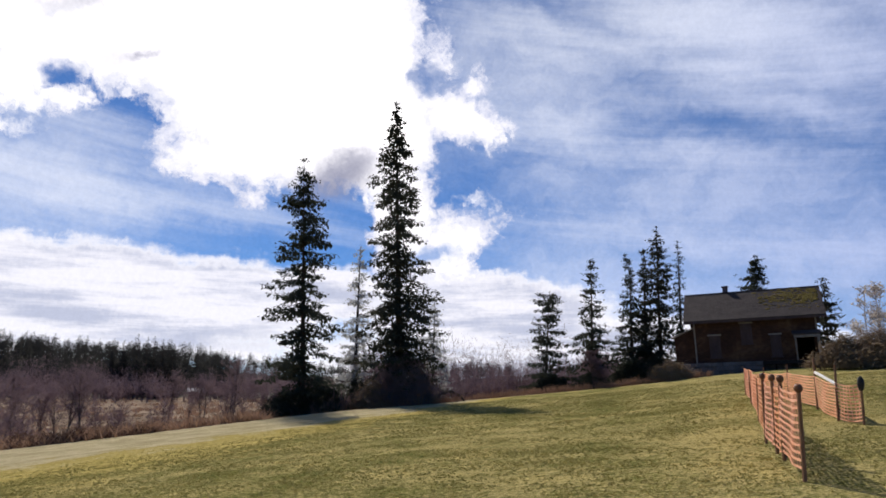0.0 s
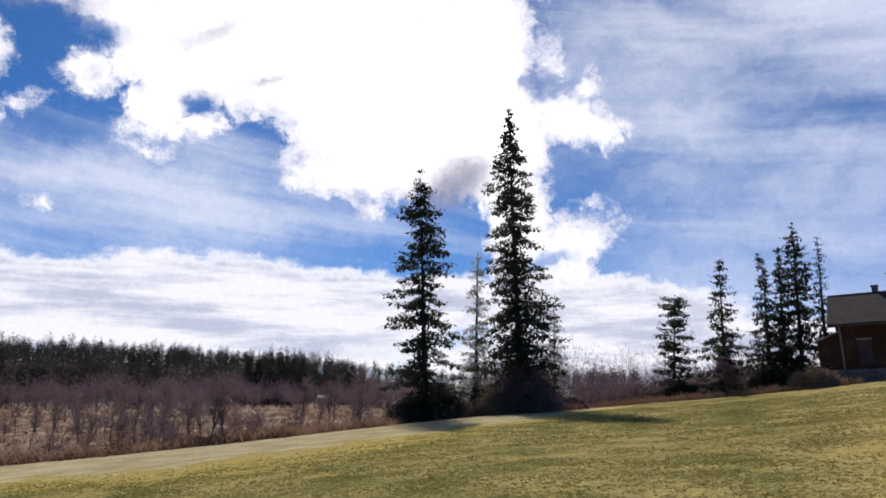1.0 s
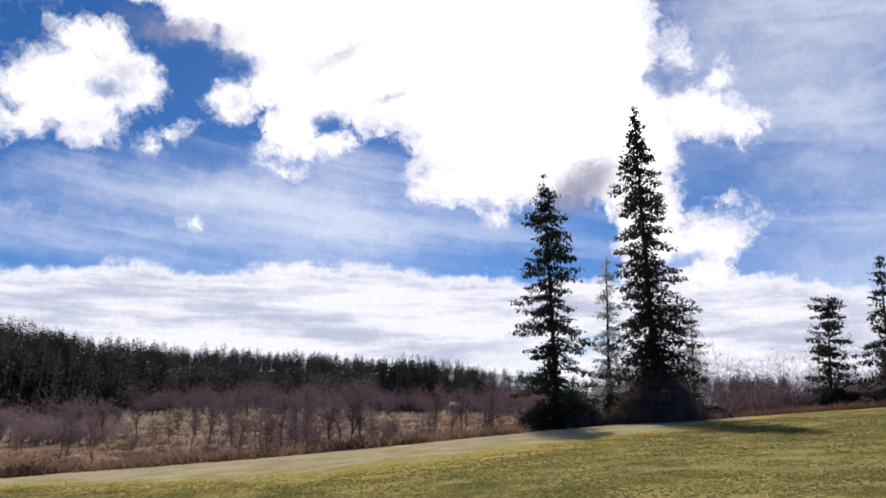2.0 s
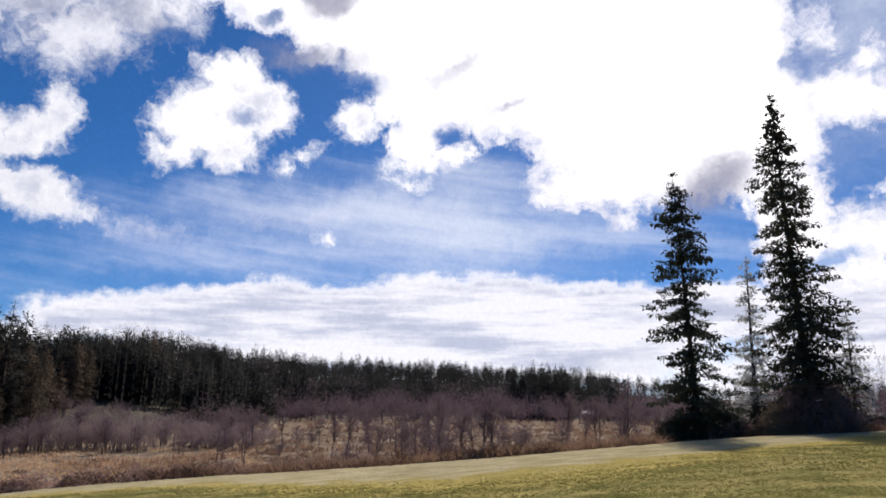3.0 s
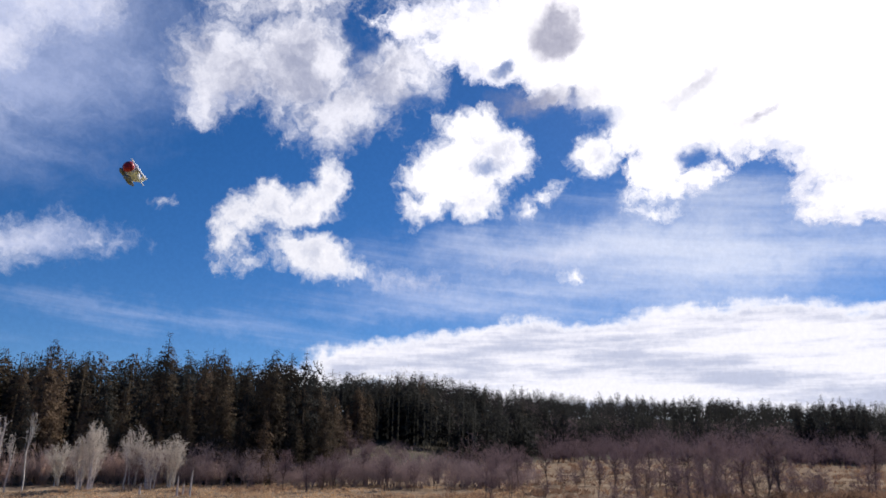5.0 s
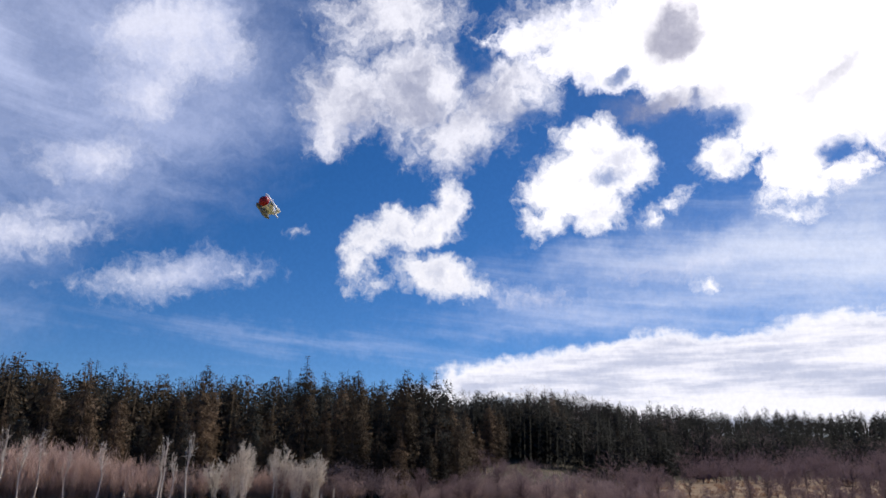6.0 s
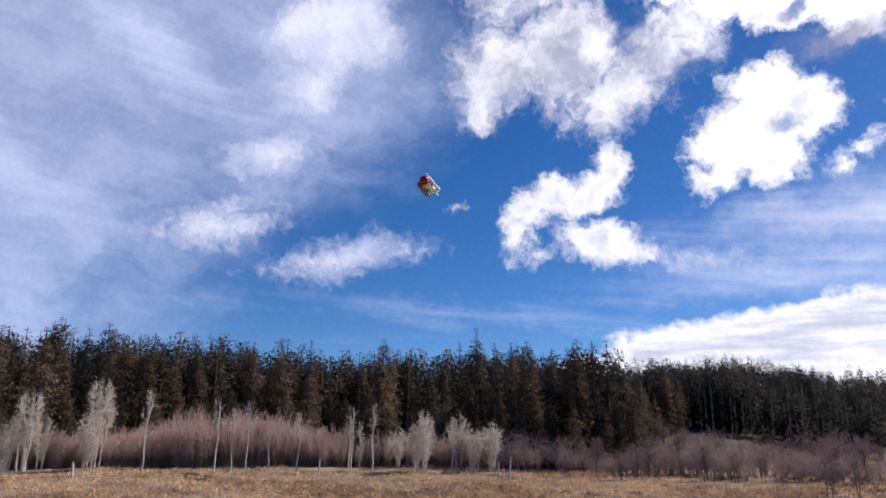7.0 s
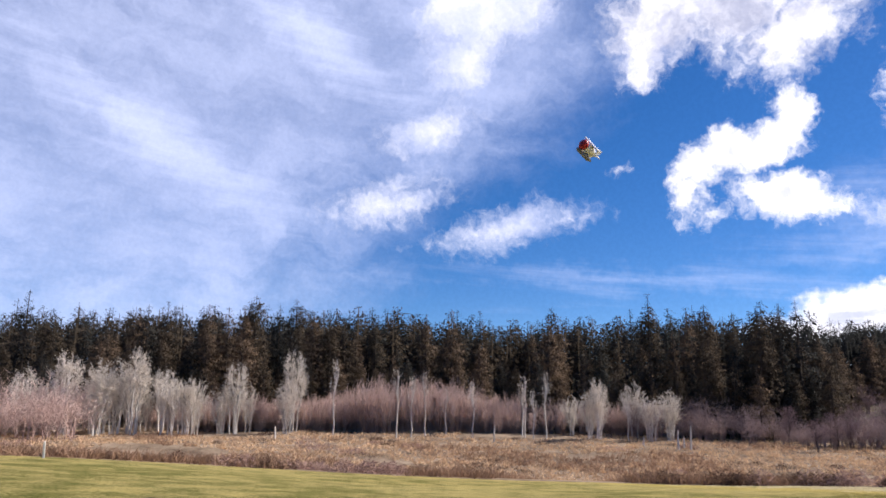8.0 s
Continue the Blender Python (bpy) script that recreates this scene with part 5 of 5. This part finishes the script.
    block(bm, 3.95, 4.5, depth / 2 + 0.2, depth / 2 + 0.75, ridge - 1.2, ridge + 0.72, 0.02)
    block(bm, 3.88, 4.57, depth / 2 + 0.13, depth / 2 + 0.82, ridge + 0.6, ridge + 0.72, 0.02)
    part("chimney", bm, BRICK, house, "short brick chimney stack")
    bm = bmesh.new()
    block(bm, -0.06, 13.36, -0.2, -0.13, eave - 0.26, eave - 0.08, 0.01)
    part("fascia", bm, BOARDING, house)

    # lower shed at the end
    shed = new("lean_to")
    shed.parent = house
    bm = bmesh.new()
    block(bm, -1.2, 0.88, 0.9, 4.6, 0.0, 2.35)
    for vert in bm.verts:
        if vert.co.z > 1 and vert.co.x > 0:
            vert.co.z = 3.05
    part("shed_wall", bm, SIDING, shed)
    bm = bmesh.new()
    block(bm, -1.45, 0.86, 0.7, 4.8, 2.36, 2.48)
    for vert in bm.verts:
        if vert.co.x > 0:
            vert.co.z += 0.78
        else:
            vert.co.z -= 0.06
    part("shed_roof", bm, TRIM, shed, "faded lean-to roof")
    # stone footing, course by course
    footing = new("foundation")
    footing.parent = house
    rr = random.Random(5)
    for r in range(4):
        at = -1.3 + (r % 2) * 0.25
        while at < 7.1:
            wide = rr.uniform(0.45, 0.8)
            bm = bmesh.new()
            z1 = -0.03 - r * 0.36
            block(bm, at, min(at + wide, 7.15) - 0.02, -0.35 + rr.uniform(-0.03, 0.03), 0.6, z1 - 0.34, z1, 0.03)
            part("stone", bm, STONE, footing)
            at += wide
    bm = bmesh.new()
    block(bm, -1.25, 12.4, 0.42, depth - 0.5, -1.6, -0.01)
    part("footing_core", bm, STONE, footing)
    return tagged(house, "old brown wooden house with mossy shingle roof and boarded windows", "house")


make_house()


def mound(name, az, d, wide, deep, high, seed, count, label, mat=None, category="bramble"):
    """A tangle of arching canes heaped over a dome."""
    rng = random.Random(seed)
    soup = Soup()
    for i in range(count):
        t, r = rng.uniform(0, 6.28), math.sqrt(rng.random())
        x, y = math.cos(t) * r * wide, math.sin(t) * r * deep
        top = high * (1 - r * r) ** 0.6 * (0.75 + 0.5 * noise.noise((x * 0.8, y * 0.8, seed)))
        p = Vector((x, y, rng.random() ** 0.5 * top))
        a = rng.uniform(0, 6.28)
        reach = rng.uniform(0.3, 0.9)
        q = p + Vector((math.cos(a) * reach, math.sin(a) * reach, rng.uniform(-0.35, 0.45)))
        soup.sliver(p, q, rng.uniform(0.012, 0.03), rng)
        if i % 3 == 0:
            soup.spray(q, q + Vector((rng.gauss(0, 0.15), rng.gauss(0, 0.15), rng.gauss(0, 0.1))), 0.06, 0.02, rng)
    ob = soup.make(name, mat or BRAMBLE)
    stand(ob, az, d, radians(-az))
    return tagged(ob, label, category)


OLIVE = needle_material("olive_bramble", [(0.19, 0.145, 0.095), (0.38, 0.29, 0.20), (0.32, 0.24, 0.16)], 0.3)
mound("bramble_mound", 31.9, 55.0, 3.6, 2.2, 2.8, 101, 11000, "large brown-green bramble mound beside the house", OLIVE)
mound("bramble_mound", 35.6, 54.5, 3.4, 2.2, 3.0, 102, 8000, "brown bramble mound near the house", OLIVE)
mound("bramble_mound", 18.4, 63.5, 1.7, 1.5, 2.4, 103, 2200, "tan bramble mound against the lean-to", OLIVE)
mound("dark_shrub", 15.6, 75, 2.6, 1.6, 2.6, 104, 2800, "dark shrub under a row of firs", NEEDLES, "shrub")
mound("dark_shrub", 17.8, 74, 2.4, 1.6, 2.8, 105, 2800, "dark shrub under a row of firs", NEEDLES, "shrub")
mound("dark_shrub", -12.2, 57.5, 2.2, 1.6, 3.2, 106, 3000, "dark evergreen shrub below a fir", NEEDLES, "shrub")
mound("dark_shrub", -9.4, 58.0, 2.0, 1.6, 3.6, 107, 3000, "dark evergreen shrub below a fir", NEEDLES, "shrub")
mound("dark_shrub", -6.4, 60.0, 1.6, 1.4, 3.2, 108, 2400, "dark evergreen shrub between two firs", NEEDLES, "shrub")
mound("brown_bush", -3.2, 58.5, 2.7, 2.0, 5.4, 109, 4200, "tangled dark brown bush at a tall fir's foot", TWIGS, "bush")
mound("brown_bush", -5.4, 58.0, 1.5, 1.4, 2.6, 110, 2200, "tan bush at a tall fir's foot", OLIVE, "bush")
mound("dark_shrub", 9.2, 70, 2.0, 1.4, 1.8, 111, 2000, "dark shrub under a broken fir", NEEDLES, "shrub")


def fallen_limb():
    soup = Soup()
    pts = [Vector((-1.3, 0, 0.0)), Vector((-0.7, 0, 0.75)), Vector((0.1, 0.1, 0.95)), Vector((0.9, 0.1, 0.6)), Vector((1.4, 0, 0.0))]
    soup.tube(pts, [0.10, 0.13, 0.12, 0.10, 0.06], 6)
    soup.tube([pts[1], pts[1] + Vector((-0.5, 0.2, 0.7))], [0.06, 0.02], 5)
    soup.tube([pts[3], pts[3] + Vector((0.7, 0.1, 0.3))], [0.05, 0.02], 5)
    ob = soup.make("fallen_limb", BARK)
    stand(ob, 0.8, 58.5, 0, 0.05)
    return tagged(ob, "arched dark fallen limb on the lawn's edge", "fallen branch")


fallen_limb()


# ---- orange fence ----
def fence_post(fence, x, y, high, cap, lean=0.0, radius=0.028):
    z = ground_z(x, y)
    soup = Soup()
    lean_to = Vector((lean, 0, 0))
    soup.tube([Vector((x, y, z - 0.3)), Vector((x, y, z + high * 0.5)) + lean_to * 0.5, Vector((x, y, z + high)) + lean_to], [radius, radius * 0.97, radius * 0.92], 8)
    post = soup.make("post", POST, fence)
    if cap:
        bm = bmesh.new()
        bmesh.ops.create_uvsphere(bm, u_segments=10, v_segments=6, radius=1)
        size = 0.055 if cap is RUST_CAP else 0.075
        bmesh.ops.transform(bm, matrix=Matrix.Translation((x + lean, y, z + high - (0 if cap is RUST_CAP else 0.08))) @ Matrix.Diagonal((size, size, size * (1.1 if cap is RUST_CAP else 2.2), 1)), verts=bm.verts)
        part("cap", bm, cap, post, "round cap")
    return post


def fence_net(fence, a, b, low, high, seed, sag=0.05):
    """A panel of slotted netting between two posts."""
    rng = random.Random(seed)
    soup = Soup()
    length = math.hypot(b[0] - a[0], b[1] - a[1])
    way = Vector((b[0] - a[0], b[1] - a[1], 0)) / length
    across = Vector((-way.y, way.x, 0)) * 0.004
    cols = max(6, int(length / 0.12))

    def at(s, h):
        p = Vector((a[0], a[1], 0)) + way * (length * s)
        wave = math.sin(s * 9 + h * 3 + seed) * 0.02
        dip = sag * 4 * s * (1 - s)
        return Vector((p.x + across.x / 0.004 * wave, p.y + across.y / 0.004 * wave, ground_z(p.x, p.y) + low + (high - low) * h - dip))

    def strip(points, thick):
        i = len(soup.v)
        for p in points:
            for side in (-1, 1):
                soup.v += [p + across * side - thick, p + across * side + thick]
        for k in range(len(points) - 1):
            j = i + k * 4
            soup.f += [(j, j + 4, j + 5, j + 1), (j + 2, j + 3, j + 7, j + 6), (j + 1, j + 5, j + 7, j + 3), (j, j + 2, j + 6, j + 4)]

    rows = 11
    for r in range(rows):
        strip([at(k / 8, r / (rows - 1)) for k in range(9)], Vector((0, 0, 0.015)))
    for c in range(cols + 1):
        strip([at(c / cols, h) for h in (0, 0.5, 1)], way * 0.012)
    return soup.make("net_panel", ORANGE, fence)


def make_fence(posts, label, seed, low, high):
    fence = new("safety_fence")
    prev = None
    for k, (az, d, tall, cap, net) in enumerate(posts):
        x, y = spot(az, d)
        fence_post(fence, x, y, tall, cap, 0.02 * math.sin(k * 2.1))
        if prev and net:
            fence_net(fence, prev, (x, y), low, high, seed + k)
        prev = (x, y)
    return tagged(fence, label, "fence")


make_fence([(27.25, 9.9, 1.13, RUST_CAP, 0), (26.0, 11.7, 1.2, RUST_CAP, 1), (25.6, 12.6, 1.2, RUST_CAP, 1), (24.9, 14.2, 1.2, RUST_CAP, 1), (24.5, 19.0, 1.1, None, 1), (24.05, 25.0, 1.1, None, 1), (23.7, 31.0, 1.0, None, 1)],
           "orange plastic safety netting on brown posts across the lawn", 3, 0.15, 1.08)
make_fence([(31.2, 17.6, 0.95, BLACK, 0), (29.65, 18.4, 1.28, None, 1), (28.4, 21.4, 1.38, None, 1), (26.6, 25.5, 1.15, None, 1), (25.0, 29.0, 1.1, None, 1), (23.75, 31.4, 1.0, None, 1)],
           "orange netting on rough posts, one with black cap", 13, 0.10, 0.86)


def loose_board():
    x0, y0 = spot(29.65, 18.35)
    x1, y1 = spot(28.4, 21.35)
    soup = Soup()
    soup.tube([Vector((x0, y0, ground_z(x0, y0) + 0.86)), Vector((x1, y1, ground_z(x1, y1) + 0.98))], [0.035, 0.035], 4)
    return tagged(soup.make("rail", WOOD_POST), "pale wooden rail tied between two fence posts", "rail")


loose_board()


# ---- small things ----
def far_shed():
    shed = new("far_shed")
    bm = bmesh.new()
    block(bm, -3, 3, -2, 2, -0.5, 2.6)
    part("wall", bm, BOARDING, shed)
    bm = bmesh.new()
    block(bm, -3.4, 3.4, -2.4, 0.02, 2.6, 2.72)
    for vert in bm.verts:
        if vert.co.y > -1:
            vert.co.z += 1.5
    part("roof", bm, WOOD_POST, shed, "pale metal roof")
    bm = bmesh.new()
    block(bm, -3.4, 3.4, 0.03, 2.4, 2.6, 2.72)
    for vert in bm.verts:
        if vert.co.y < 1:
            vert.co.z += 1.5
    part("roof", bm, WOOD_POST, shed, "pale metal roof")
    stand(shed, -19.2, 300, 0.3)
    return tagged(shed, "small far shed with pale roof beside bare woods", "shed")


far_shed()


def marker_post():
    bm = bmesh.new()
    block(bm, -0.06, 0.06, -0.06, 0.06, -0.3, 1.0, 0.012)
    me = bpy.data.meshes.new("marker_post")
    bm.to_mesh(me)
    bm.free()
    me.materials.append(WOOD_POST)
    ob = stand(new("marker_post", me), -120.0, 51.0)
    ob.rotation_euler = (0.03, 0.05, 0.4)
    return tagged(ob, "short white wooden post at the lawn's edge", "post")


marker_post()


def dead_stub(az, d, high, seed):
    rng = random.Random(seed)
    soup = Soup()
    soup.tube([Vector((0, 0, -0.2)), Vector((0.03, 0, high * 0.5)), Vector((0.08, 0.05, high))], [0.16, 0.13, 0.10], 7)
    soup.tube([Vector((0.08, 0.05, high)), Vector((0.14, 0.05, high + 0.3))], [0.08, 0.02], 5)
    ob = soup.make("dead_stub", PALE_BARK)
    stand(ob, az, d, rng.uniform(0, 6))
    return tagged(ob, "broken pale tree stub standing in the marsh", "dead tree", "dead stubs")


for k, (az, d, high) in enumerate(((-72.2, 112, 2.6), (-71.3, 112, 3.4), (-71.8, 113, 1.6), (-74.8, 113, 1.4), (-86.5, 114, 2.4), (-104.0, 113, 1.8))):
    dead_stub(az, d, high, k)


def lathe(soup, profile, sides=14):
    """A body of revolution about x from (x, radius) pairs."""
    i = len(soup.v)
    for x, r in profile:
        for k in range(sides):
            t = 2 * math.pi * k / sides
            soup.v.append(Vector((x, r * math.cos(t), r * math.sin(t))))
    for a in range(len(profile) - 1):
        for k in range(sides):
            p, q = i + a * sides + k, i + a * sides + (k + 1) % sides
            soup.f.append((p, q, q + sides, p + sides))
    soup.f.append(tuple(i + k for k in range(sides))[::-1])
    soup.f.append(tuple(i + (len(profile) - 1) * sides + k for k in range(sides)))


def model_plane():
    plane = new("model_aeroplane")
    soup = Soup()
    lathe(soup, [(0.30, 0.17), (0.15, 0.19), (-0.10, 0.17), (-0.34, 0.10), (-0.48, 0.04)])
    soup.make("fuselage", WHITE, plane, smooth=True)
    soup = Soup()
    lathe(soup, [(0.50, 0.06), (0.48, 0.14), (0.42, 0.195), (0.301, 0.20)])
    soup.make("cowling", RED, plane, "round red nose", True)
    bm = bmesh.new()
    block(bm, -0.12, 0.20, -0.52, 0.52, 0.18, 0.25, 0.025)
    part("wing", bm, WHITE, plane)
    bm = bmesh.new()
    block(bm, -0.52, -0.36, -0.24, 0.24, 0.0, 0.03, 0.01)
    part("tailplane", bm, WHITE, plane)
    bm = bmesh.new()
    block(bm, -0.54, -0.34, -0.014, 0.014, 0.02, 0.26, 0.008)
    part("fin", bm, WHITE, plane)
    soup = Soup()
    lathe(soup, [(0.28, 0.06), (0.1, 0.11), (-0.2, 0.10), (-0.34, 0.04)])
    belly = soup.make("belly", CREAM, plane, "cream belly", True)
    belly.location = (-0.02, 0, -0.11)
    for side in (-1, 1):
        soup = Soup()
        lathe(soup, [(0.30, 0.03), (0.20, 0.09), (-0.12, 0.10), (-0.32, 0.03)])
        pod = soup.make("float", RUBBER, plane, "grey float", True)
        pod.location = (0.02, side * 0.2, -0.27)
        strut = Soup()
        strut.tube([Vector((0.05, side * 0.08, -0.1)), Vector((0.05, side * 0.2, -0.25))], [0.014, 0.014], 5)
        strut.make("strut", RUBBER, plane)
    v = bearing(-78.2, 18.5)
    right = Vector((math.cos(radians(-78.2)), -math.sin(radians(-78.2)), 0))
    over = right.cross(v)
    nose = (-0.50 * right + 0.52 * over - 0.60 * v).normalized()
    top = (0.75 * right + 0.62 * over)
    top = (top - nose * top.dot(nose)).normalized()
    wing = top.cross(nose)
    m = Matrix((nose, wing, top)).transposed().to_4x4()
    plane.matrix_world = Matrix.Translation(Vector((0, 0, EYE)) + v * 27) @ m
    return tagged(plane, "white model aeroplane with red nose and grey floats, flying", "model aeroplane")


model_plane()
